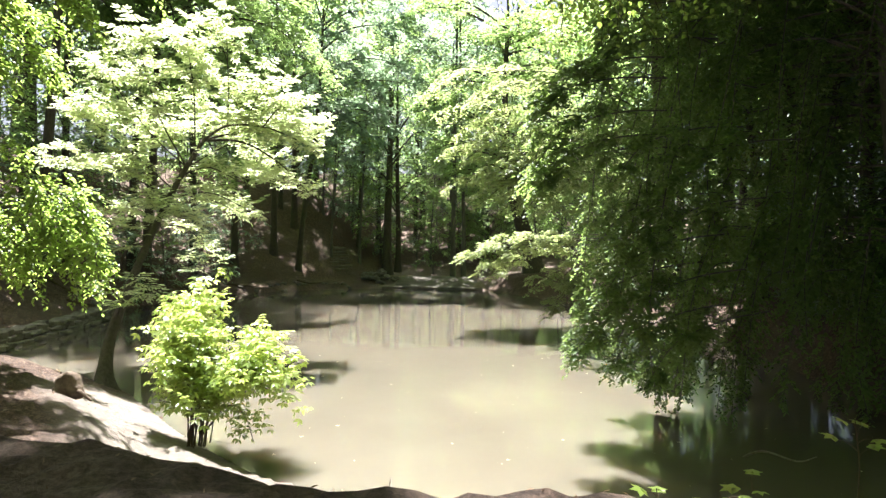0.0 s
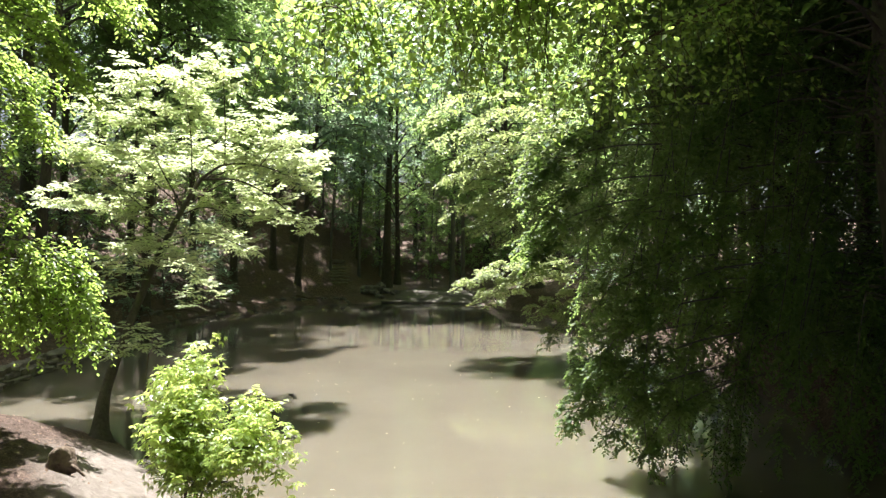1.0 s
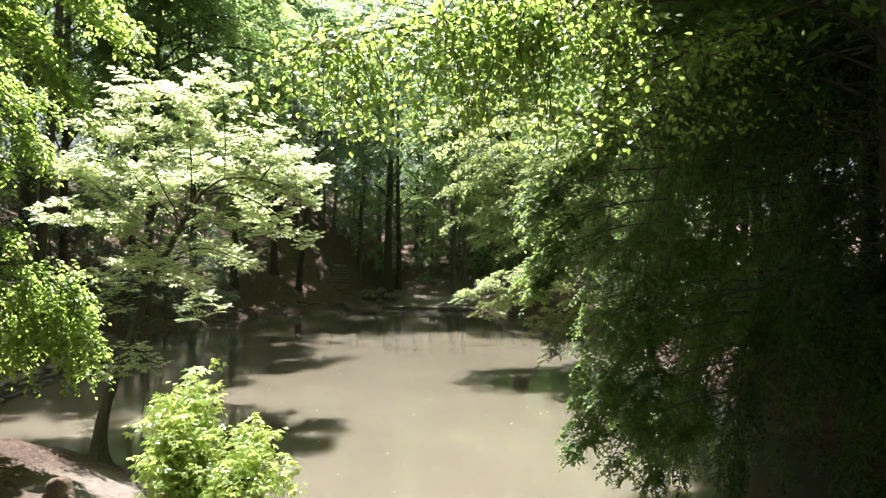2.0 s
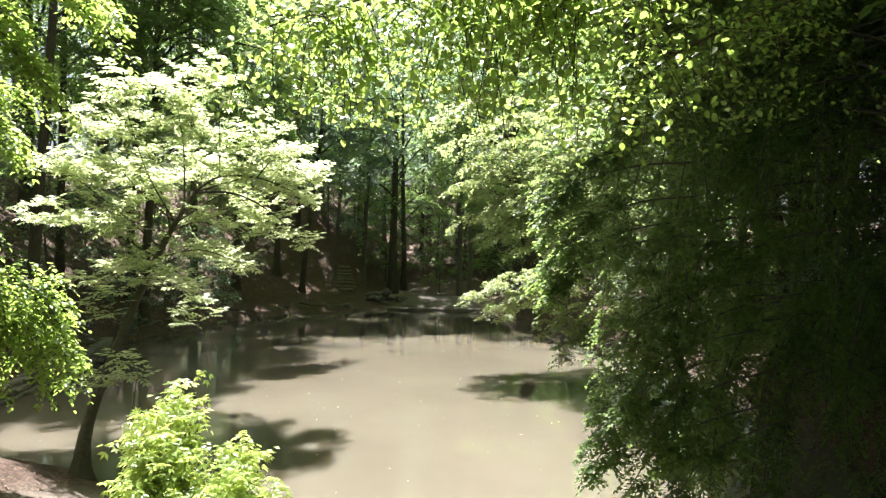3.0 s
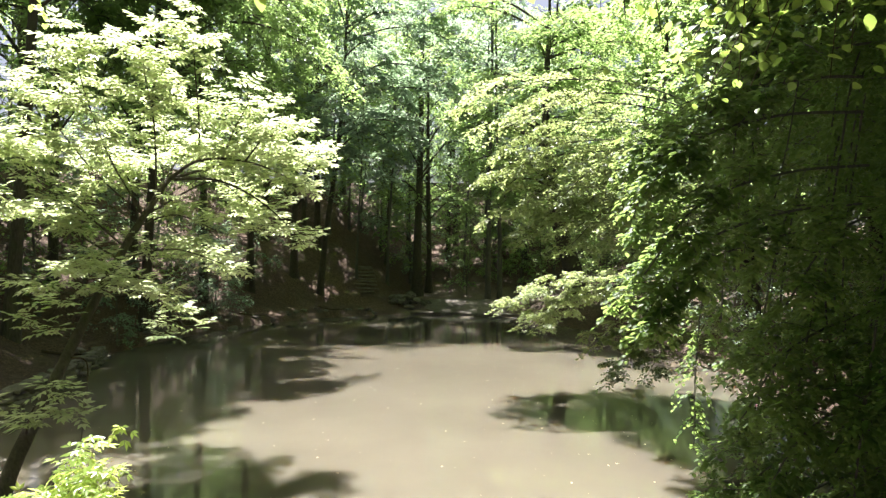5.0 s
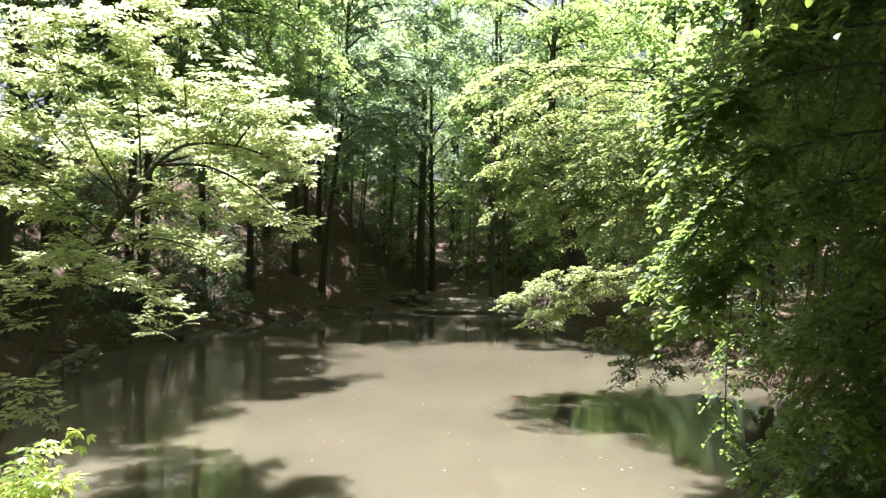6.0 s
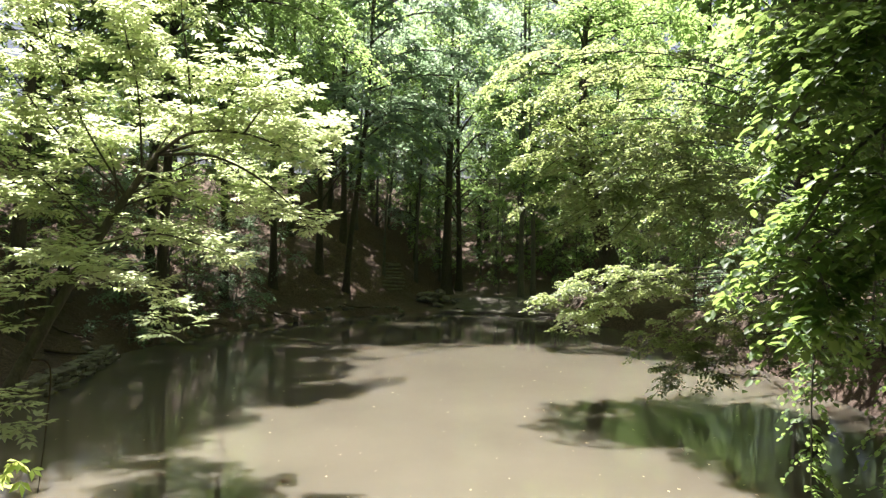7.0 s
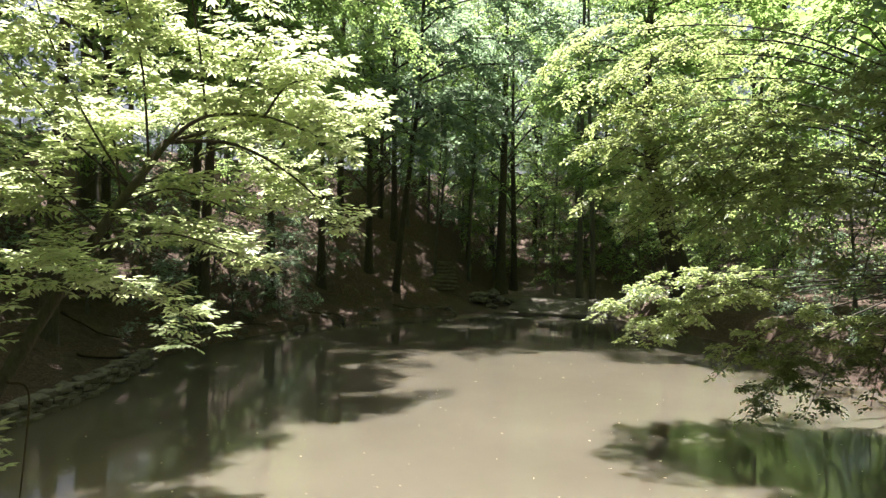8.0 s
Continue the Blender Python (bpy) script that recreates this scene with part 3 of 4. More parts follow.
    # right-bank trees, mostly hidden, added to screen sky and shade the bank
    spots += [(9, 13.6, 15.6, 40, 0.95), (9, 14.4, 24.2, 140, 0.95), (7, 11.6, 19.6, 0, 0.8), (7, 12.0, 14.6, 80, 0.8), (7, 11.0, 24.4, 160, 0.8), (7, 10.4, 37.0, 240, 0.8), (5, 10.2, 15.6, 90, 0.8), (5, 10.0, 12.2, 190, 0.7), (9, 9.2, 15.4, 10, 0.85), (5, 9.2, 24.6, 10, 0.6), (4, 9.4, 31.4, 70, 0.55), (5, 8.8, 34.6, 150, 0.6), (4, 7.6, 37.6, 220, 0.5), (5, 8.5, 26.2, 40, 0.45), (5, 8.2, 29.4, 130, 0.5), (5, 7.6, 32.6, 260, 0.45), (9, 10.2, 20.0, 60, 0.85)]
    used = [(x, y) for _, x, y, _, _ in spots]
    rng = random.Random(5)

    def scatter(count, box, gap, choose, clear, sizes=(0.85, 1.2)):
        made = tries = 0
        while made < count and tries < 500:
            tries += 1
            x, y = rng.uniform(box[0], box[1]), rng.uniform(box[2], box[3])
            if any((x - a) ** 2 + (y - b) ** 2 < gap * gap for a, b in used) or float(shore_distance(x, y)[0]) < clear:
                continue
            used.append((x, y))
            spots.append((rng.choice(choose), x, y, rng.uniform(0, 360), rng.uniform(*sizes)))
            made += 1
    scatter(12, (-36, -20, 14, 50), 4.4, (11, 1, 2, 3), 6.0)
    scatter(4, (-15, -7, 47, 58), 2.4, (3,), 2.6, (0.62, 0.8))
    scatter(3, (-8, 4, 48, 56), 3.0, (3, 7), 3.0, (0.65, 0.85))
    scatter(9, (-20, 8, 58, 66), 3.6, (6, 0), 5.0, (0.85, 1.05))
    scatter(14, (-26, 16, 67, 82), 4.6, (11, 1, 6), 8.0, (0.8, 1.05))
    scatter(12, (12, 28, 24, 60), 4.6, (11, 8), 4.0)
    scatter(20, (-40, 34, 84, 108), 5.0, (11,), 20.0)
    scatter(9, (-34, -19, -12, 14), 4.6, (8,), 4.0)
    scatter(12, (-42, -16, 54, 82), 4.4, (11, 2), 6.0, (0.75, 1.0))
    scatter(7, (-30, -14, 48, 66), 3.0, (4, 5), 5.0)
    scatter(8, (12, 26, -12, 20), 4.6, (8,), 4.0)
    scatter(6, (-12, 8, -16, -7), 4.0, (8,), 8.0)
    scatter(9, (-26, -17, 16, 48), 3.0, (4, 5), 5.0)
    scatter(21, (-16, 14, 55, 68), 2.4, (4, 7, 5, 7), 6.0)
    scatter(6, (10, 18, 20, 46), 2.8, (4, 5), 3.0)
    # understorey added to close off low sky light on the right
    scatter(16, (10, 21, 6, 26), 2.2, (7, 7, 4), 2.4, (0.8, 1.1))
    # hidden trees added behind the curtain to shade the bank and block sky
    spots += [(9, 10.9, 22.6, 70, 1.05), (9, 9.4, 18.6, 170, 0.95), (9, 11.6, 16.6, 250, 0.95), (9, 12.4, 12.2, 330, 0.95),
              (7, 11.4, 21.4, 30, 1.1), (7, 13.3, 22.8, 110, 1.2), (7, 12.9, 18.9, 200, 1.1), (7, 14.8, 20.8, 290, 1.2), (7, 15.6, 25.4, 350, 1.2), (7, 14.2, 17.0, 75, 1.1), (7, 11.4, 13.0, 145, 1.0),
              (5, 9.0, 13.9, 20, 0.6), (5, 9.0, 16.5, 140, 0.6), (5, 9.1, 17.6, 260, 0.65), (5, 9.4, 19.8, 330, 0.65), (4, 9.3, 14.8, 100, 0.5), (5, 9.0, 12.9, 60, 0.55), (4, 9.4, 21.2, 80, 0.55)]
    first = {}
    for k, x, y, turn, size in spots:
        if k not in first:
            first[k] = stand(kinds[k], x, y, turn, size)
        else:
            stand_copy(kinds[k], x, y, turn, size)


build_forest()


def leaf_parts(parent, me, at, frames):
    """Leaves near the path as parts of their own that share one mesh."""
    for p, m in zip(at, frames):
        k = Matrix([list(r) for r in m]).to_4x4()
        k.translation = p
        part("leaf", me, parent, at=k)


def leafy_tree(name, label, seed, trunk, r0, r1, limbs, blade, mat, bark, upper=()):
    """A tree from its trunk line and its limbs: (line, radius, (side branches, leaves)); the upper ones, added mostly
    for shade, bear plainer leaves.
    """
    rng = np.random.default_rng(seed)
    root = thing(name, label, "tree")
    part("trunk", mesh_of("trunk", *tube(bend(trunk, 6), r0, r1, 14, 0.025, rng, 0.5), bark, True), root)
    for line, r, _ in (*limbs, *upper):
        part("limb", mesh_of("limb", *tube(line, r, 0.006, 6), bark, True), root)
    sides = [tube(side[::2], max(0.006, r * 0.35), 0.003, 3) for _, r, (more, _) in (*limbs, *upper) for side in more]
    tagged(part("twigwork", mesh_of("twigwork", *joined(sides), bark, True), root), kind="stuff")
    v, f = single_leaves(np.vstack([g[0] for _, _, (_, g) in limbs]), np.vstack([g[1] for _, _, (_, g) in limbs]), blade)
    part("crown", mesh_of("crown", v, f, mat), root)
    if upper:
        v, f = single_leaves(np.vstack([g[0] for _, _, (_, g) in upper]), np.vstack([g[1] for _, _, (_, g) in upper]), blade_simple(0.66))
        part("shade_crown", mesh_of("shade_crown", v, f, mat), root)
    return root


def on_line(points, z):
    """The place at height z on a rising line."""
    p = np.array(points, dtype=float)
    return np.array([np.interp(z, p[:, 2], p[:, k]) for k in range(3)])


def arched(root, tip, lift, sag=0.35):
    """A limb that rises from its root and droops to its tip."""
    root, tip = np.array(root, dtype=float), np.array(tip, dtype=float)
    return bend([root, root * 0.6 + tip * 0.4 + (0, 0, lift), root * 0.22 + tip * 0.78 + (0, 0, lift * 0.55 + sag), tip], 6)


# thick old trunk on the far bank, leaning to the water
def build_far_leaning_tree():
    rng = np.random.default_rng(29)
    foot = ground_z(4.7, 42.6)
    trunk = [(4.9, 42.6, foot - 0.3), (4.6, 42.5, foot + 1.4), (3.9, 42.2, foot + 3.6), (3.2, 41.8, foot + 6.5), (2.9, 41.4, foot + 10), (3.0, 41, foot + 15)]
    limbs = []
    for k in range(40):
        root = on_line(trunk, foot + rng.uniform(5, 15.5))
        a = rng.uniform(0, 2 * math.pi)
        tip = root + (math.cos(a) * rng.uniform(3, 6), math.sin(a) * rng.uniform(3, 6), rng.uniform(-0.8, 1.5))
        line = arched(root, tip, 0.8)
        limbs.append((line, 0.08, branched(rng, line, 6, 2.2, 0.9, 15, 9, 0.19, 0.15, 0.3, thick=0.2)))
    leafy_tree("old_beech", "thick old beech leaning from the far bank", 30, trunk, 0.62, 0.1, limbs, blade_simple(0.62), BEECH_FAR, BARK)


# two trees of the far wooded bank whose boughs sweep out over the pond, and one added for shade
def build_bank_trees():
    rng = np.random.default_rng(33)
    foot = ground_z(-13.4, 30.5)
    trunk = [(-13.4, 30.5, foot - 0.3), (-13.3, 30.4, foot + 3), (-13.0, 30.2, foot + 7), (-12.8, 30.0, foot + 12), (-12.7, 30.0, foot + 18)]
    limbs = []
    for tip in [(-5.2, 27.6, 9.3), (-5.9, 27.4, 10.6), (-6.8, 27.9, 8.0), (-6.4, 28.6, 12.0), (-7.6, 27.4, 6.6), (-8.6, 27.0, 9.4), (-8.4, 27.6, 5.2), (-9.6, 26.6, 7.4), (-10.4, 26.2, 9.8),
                (-7.4, 29.4, 13.6), (-9.0, 26.4, 12.0), (-10.8, 25.6, 6.4), (-9.4, 28.8, 5.0), (-11.6, 25.4, 11.4), (-12.6, 25.6, 8.4), (-7.2, 30.8, 10.4), (-8.2, 31.8, 8.0), (-9.4, 29.6, 15.4),
                (-14.4, 25.8, 10.2), (-11.0, 26.6, 14.6), (-13.6, 26.2, 13.0), (-9.2, 33.4, 11.2), (-8.8, 27.2, 16.4), (-12.0, 26.8, 17.0)]:
        line = arched(on_line(trunk, np.clip(tip[2] + 2.0, foot + 2.5, foot + 17)), tip, 1.6, 0.6)
        limbs.append((line, 0.07, branched(rng, line, 8, 2.6, 0.85, 22, 10, 0.14, 0.2, 0.4, thick=0.12)))
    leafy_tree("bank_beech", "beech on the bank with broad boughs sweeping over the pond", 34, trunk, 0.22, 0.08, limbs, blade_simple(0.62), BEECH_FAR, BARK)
    # extra tree, added so that its high boughs shade the left water
    foot = ground_z(-14.2, 24.0)
    trunk = [(-14.2, 24.0, foot - 0.3), (-14.0, 23.9, foot + 3), (-13.6, 23.7, foot + 7), (-13.2, 23.5, foot + 12), (-13.0, 23.4, foot + 18)]
    limbs = []
    for k in range(9):
        tip = (rng.uniform(-12.5, -8.6), rng.uniform(25.5, 28.5), rng.uniform(10.0, 16.0))
        line = arched(on_line(trunk, np.clip(tip[2] + 0.5, foot + 4, foot + 17)), tip, 1.0, 0.4)
        limbs.append((line, 0.06, branched(rng, line, 7, 2.4, 0.9, 15, 7, 0.22, 0.25, 0.35, thick=0.2)))
    leafy_tree("bank_beech", "tall beech added on the bank, dense high boughs shading the water", 35, trunk, 0.22, 0.08, limbs, blade_simple(0.62), BEECH_FAR, BARK)
    foot = ground_z(-9.8, 43.6)
    trunk = [(-9.8, 43.6, foot - 0.3), (-9.5, 43.4, foot + 3), (-8.9, 43.0, foot + 7), (-8.4, 42.6, foot + 11), (-8.2, 42.4, foot + 16)]
    limbs = []
    for tip in [(-3.6, 39.6, 8.9), (-4.6, 39.0, 8.2), (-5.4, 40.2, 7.0), (-6.6, 38.8, 8.8), (-4.4, 41.0, 11.0), (-6.4, 39.2, 11.6), (-7.8, 38.6, 7.2), (-8.8, 38.4, 9.8), (-5.6, 42.0, 13.4), (-7.4, 39.4, 14.2),
                (-10.4, 38.6, 8.0), (-3.8, 43.4, 9.6), (-4.6, 44.4, 12.2), (-10.6, 39.4, 12.0), (-6.8, 40.4, 16.4), (-9.2, 40.0, 17.0), (-11.8, 40.6, 10.0), (-2.4, 40.4, 12.0), (-1.4, 42.0, 14.2), (-3.0, 41.4, 16.2), (-0.8, 41.2, 10.8), (-2.2, 43.6, 17.4), (-4.0, 39.4, 14.6)]:
        line = arched(on_line(trunk, np.clip(tip[2] + 1.2, foot + 2.5, foot + 15)), tip, 1.2, 0.5)
        limbs.append((line, 0.06, branched(rng, line, 6, 2.2, 0.8, 16, 8, 0.20, 0.2, 0.3, thick=0.12)))
    leafy_tree("bank_maple", "bluish green maple on the bank spreading layered boughs over the pond", 36, trunk, 0.18, 0.07, limbs, blade_simple(0.72), MAPLE_HAZY, BARK)


# beech on the bank whose boughs reach far over the water
def build_leaning_beech():
    rng = np.random.default_rng(31)
    trunk = [(8.6, 27.6, 0.4), (8.4, 27.2, 3.0), (8.0, 26.6, 6.5), (7.6, 26.0, 10), (7.4, 25.5, 14), (7.4, 25, 18)]
    high = [(-0.6, 23.3, 7.4), (0.0, 23.8, 6.8), (0.5, 22.6, 5.6),
            (4.4, 19.4, 4.0), (4.4, 18.6, 5.4), (5.2, 18.0, 7.0), (5.4, 18.2, 3.0), (6.2, 17.6, 4.6), (6.6, 17.4, 8.4), (7.2, 17.8, 2.6), (7.4, 18.0, 6.2),
            (8.4, 19.0, 9.6), (8.8, 19.6, 4.4), (1.0, 22.6, 6.9), (2.0, 22.2, 4.3), (2.7, 21.6, 5.0), (3.2, 21.2, 4.0), (2.7, 22.6, 3.5), (4.6, 20.0, 3.2), (5.4, 19.4, 5.2), (0.7, 23.4, 6.2), (0.6, 22.4, 4.6), (1.0, 22.0, 3.9), (1.4, 22.4, 4.4), (1.6, 21.6, 3.6), (0.4, 22.8, 5.3), (1.8, 21.4, 4.9), (2.2, 21.0, 3.9), (3.4, 20.2, 3.5)]
    low = [(0.3, 22.5, 2.1), (0.9, 22.3, 1.75), (1.4, 22.6, 1.6), (1.35, 21.2, 2.0), (0.8, 23.2, 2.35), (2.6, 21.4, 1.2), (3.0, 21.0, 0.5), (3.3, 20.8, 1.0), (3.8, 20.2, 0.8), (4.6, 19.6, 1.2), (5.4, 19.0, 1.0)]
    limbs = []
    for tip in high:
        line = arched(on_line(trunk, np.clip(tip[2] * 0.85 + 1.6, 3.0, 16.5)), tip, 0.5 + 0.08 * tip[2], 0.45)
        limbs.append((line, 0.026, branched(rng, line, 9, 2.0, 0.62, 17 if tip[2] < 6.5 else 12, 10, 0.112, 0.32, 0.30, thick=0.05)))
    for tip in low:
        line = arched(on_line(trunk, 2.3 + 0.35 * tip[2]), tip, 0.35, 0.3)
        limbs.append((line, 0.022, branched(rng, line, 8, 0.9, 0.42, 18, 9, 0.10, 0.42, 0.25, thick=0.03)))
    # its top, out of view, added to shade the water and lower boughs
    upper = []
    for k in range(52):
        y = rng.uniform(19.6, 26.4)
        tip = np.array((rng.uniform(1.6, 6.4), y, rng.uniform(11.6, 13.6) + 0.3 * max(0, y - 22)))
        line = arched(on_line(trunk, tip[2] + 0.6), tip, 0.8)
        upper.append((line, 0.035, branched(rng, line, 7, 1.9, 0.9, 13, 6, 0.30, 0.3, 0.3, thick=0.2)))
    leafy_tree("leaning_beech", "large beech reaching over the pond with sunlit layered boughs", 32, trunk, 0.4, 0.08, limbs, blade_simple(0.64), BEECH_LIT, BARK, upper)


# beech whose boughs hang to the water in a curtain, shade put into its leaf colour
def build_hanging_beech():
    rng = np.random.default_rng(41)
    trunk = [(7.6, 11.3, 0.3), (7.5, 11.2, 2.5), (7.1, 11.0, 5), (6.8, 10.7, 8), (6.6, 10.4, 11), (6.5, 10.2, 15)]
    limbs = []
    # boughs that carry the hanging strands
    for k in range(13):
        tip = np.array((rng.uniform(2.2, 4.2), rng.uniform(8.8, 11.6), 4.6 + 0.5 * k))
        line = arched(on_line(trunk, min(12, tip[2] + 0.8)), tip, 0.7, 0.3)
        limbs.append((line, 0.028, branched(rng, line, 8, 1.2, 0.45, 24, 10, 0.068, 0.3, 0.5, thick=0.07)))
    for k in range(62):
        u = ((k + rng.uniform(0, 1)) / 62) ** 1.15
        x = 2.5 + 4.2 * u
        y = 9.2 + rng.uniform(0, 2.6) + 0.10 * (x - 2)
        top = rng.uniform(2.6, 8.6)
        low = max(0.35 + 0.9 * smooth(3.2, 1.9, x), top - rng.uniform(1.4, 3.2))
        line = bend([(x + 0.8, y + 0.4, top + 0.3), (x + 0.3, y + 0.15, top + 0.25), (x + 0.05, y, top - 0.25 * (top - low)), (x - 0.1, y - 0.1, top - 0.65 * (top - low)), (x - 0.15 + rng.uniform(-0.2, 0.2), y - 0.2, low)], 5)
        n = int((top - low) * rng.uniform(13, 19))
        limbs.append((line, 0.012, ([], bough(rng, line, 0.44, int(n * 1.25), 14, 0.064, 0.12, 0.45, hang=True))))
    # low strands in the shade, down to the water
    for k in range(20):
        x, y = rng.uniform(3.8, 7.4), rng.uniform(9.8, 12.2)
        top, low = rng.uniform(1.8, 3.4), rng.uniform(0.15, 0.7)
        line = bend([(x + 0.9, y + 0.4, top + 0.3), (x + 0.4, y + 0.15, top + 0.2), (x, y, top * 0.7 + low * 0.3), (x - 0.2, y - 0.1, low)], 5)
        limbs.append((line, 0.012, ([], bough(rng, line, 0.5, int((top - low) * 22), 14, 0.064, 0.2, 0.4, hang=True))))
    # the lit outer edge: flat sprays one above the other
    for tip in [(1.35, 8.9, 4.0), (1.5, 9.1, 3.6), (1.45, 9.2, 3.1), (1.6, 9.0, 4.3), (1.55, 9.3, 3.3), (2.1, 9.1, 4.6), (2.3, 9.5, 2.5), (2.2, 9.7, 1.5), (2.05, 9.7, 1.0), (2.4, 9.4, 1.9), (2.5, 9.5, 0.9), (2.3, 9.4, 5.2), (2.5, 9.6, 6.0), (2.5, 9.2, 3.4), (2.6, 9.3, 1.4), (3.0, 9.4, 0.8), (3.45, 11.2, 0.45), (2.8, 9.1, 2.4), (3.2, 9.0, 3.2), (2.2, 9.8, 6.8)]:
        line = arched(np.array(tip) + (2.0, 1.0, 0.9), tip, 0.25, 0.18)
        limbs.append((line, 0.014, branched(rng, line, 6, 0.75, 0.32, 20, 10, 0.064, 0.3, 0.35, thick=0.05)))
    # the crown above and behind, mostly unseen, added to shade curtain and water
    upper = []
    for k in range(30):
        a = rng.uniform(0, 2 * math.pi)
        reach = rng.uniform(3.0, 6.0)
        root = on_line(trunk, rng.uniform(6.5, 14.5))
        tip = root + (math.cos(a) * reach, math.sin(a) * reach * 0.8, rng.uniform(-0.8, 0.6))
        tip[0], tip[1] = max(tip[0], 2.6), max(tip[1], 6.8)
        line = arched(root, tip, 0.6)
        upper.append((line, 0.03, branched(rng, line, 5, 1.9, 0.8, 14, 7, 0.17, 0.2, 0.3, thick=0.15)))
    for k in range(56):
        y, z = rng.uniform(10.0, 18.5), rng.uniform(9.4, 15.0)
        tip = np.array((rng.uniform(1.15 - 0.16 * (z - 10) + max(0, y - 14.5) * 0.5, 9.0), y, z))
        line = arched(on_line(trunk, min(14.5, tip[2] + 0.2)), tip, 0.7)
        upper.append((line, 0.04, branched(rng, line, 6, 2.2, 0.9, 13, 6, 0.34, 0.25, 0.3, thick=0.25)))
    for k in range(32):
        z = rng.uniform(9.4, 13.5)
        tip = np.array((rng.uniform(1.3 - 0.16 * (z - 10), 4.2), rng.uniform(10.6, 15.6), z))
        line = arched(on_line(trunk, min(14.5, tip[2] + 0.2)), tip, 0.7)
        upper.append((line, 0.04, branched(rng, line, 6, 1.6, 0.8, 13, 6, 0.30, 0.5, 0.3, thick=0.2)))
    for k in range(16):
        tip = np.array((rng.uniform(3.2, 6.5), rng.uniform(17.0, 20.5), rng.uniform(9.5, 14.0)))
        line = arched(on_line(trunk, min(14.5, tip[2] + 0.2)), tip, 0.7)
        upper.append((line, 0.04, branched(rng, line, 6, 2.0, 0.9, 13, 6, 0.32, 0.4, 0.3, thick=0.2)))
    for k in range(34):
        tip = np.array((rng.uniform(3.8, 8.8), rng.uniform(12.0, 16.0), rng.uniform(1.2, 8.5)))
        line = arched(on_line(trunk, np.clip(tip[2] + 1.0, 2.5, 10)), tip, 0.5)
        upper.append((line, 0.025, branched(rng, line, 5, 1.4, 0.6, 16, 8, 0.12, 0.25, 0.4, thick=0.12)))
    leafy_tree("hanging_beech", "old beech, its leaves coloured for shade, hanging like a curtain to the water", 42, trunk, 0.30, 0.1, limbs, blade_oval(0.66), BEECH_SHADED, BARK_GREY, upper)


# beech beside the path whose lit boughs hang in from outside
def build_near_beech():
    rng = np.random.default_rng(51)
    trunk = [(-10.6, 8.2, 0.6), (-10.5, 8.2, 3), (-10.2, 8.3, 6), (-9.8, 8.4, 10), (-9.6, 8.4, 15)]
    tips = [(-3.8, 10.2, 6.4), (-4.4, 9.9, 5.6), (-5.2, 10.2, 4.9), (-6.0, 10.4, 4.8), (-6.8, 10.4, 5.2), (-4.2, 10.5, 6.9), (-5.4, 10.3, 6.7), (-6.6, 10.2, 6.4),
            (-7.6, 10.3, 6.6), (-5.0, 10.0, 6.2), (-5.9, 10.8, 5.8), (-7.8, 10.2, 5.6), (-4.8, 10.6, 7.4), (-6.2, 10.0, 7.2)]
    limbs = []
    for tip in tips:
        line = arched((-10.1, 8.35, min(12, tip[2] + 1.2)), np.array(tip) - (0, 0, 0.25), 0.8, 0.45)
        limbs.append((line, 0.04, branched(rng, line, 7, 1.3, 0.5, 20, 9, 0.092, 0.35, 0.5, thick=0.08)))
    for tip in [(-4.65, 10.2, 2.0), (-5.0, 10.3, 1.75), (-5.4, 10.0, 1.9), (-5.9, 10.2, 1.9), (-6.3, 10.1, 2.2), (-5.2, 9.8, 2.5)]:
        line = bend([(-10.3, 8.3, 4.0), (-7.6, 9.3, 4.0), (tip[0] - 0.8, tip[1] - 0.1, tip[2] + 1.35), (tip[0] - 0.2, tip[1], tip[2] + 0.8), tip], 5)
        limbs.append((line, 0.03, branched(rng, line, 6, 0.85, 0.36, 15, 9, 0.085, 0.45, 0.8, thick=0.12)))
    # high boughs out of view, added to shade the lip of the bank
    for way in ([(-10, 8.4, 10), (-6, 7.0, 11.6), (-2, 5.6, 10.6), (0.6, 4.9, 9.8)], [(-10, 8.4, 9), (-5, 6.5, 10.6), (-2.5, 5.0, 9.6), (-0.8, 4.2, 9.0)], [(-2, 5.6, 10.6), (0.6, 5.2, 10.4), (2.4, 4.4, 9.8)], [(-6, 7.0, 11.6), (-3.4, 6.3, 10.8), (-1.6, 5.8, 10.2)]):
        line = bend(way, 6)
        limbs.append((line, 0.06, branched(rng, line, 6, 1.8, 0.7, 20, 9, 0.13, 0.3, 0.3, thick=0.1)))
    leafy_tree("near_beech", "beech on the bank with bright sunlit hanging boughs", 52, trunk, 0.38, 0.1, limbs, blade_oval(), BEECH, BARK_GREY)


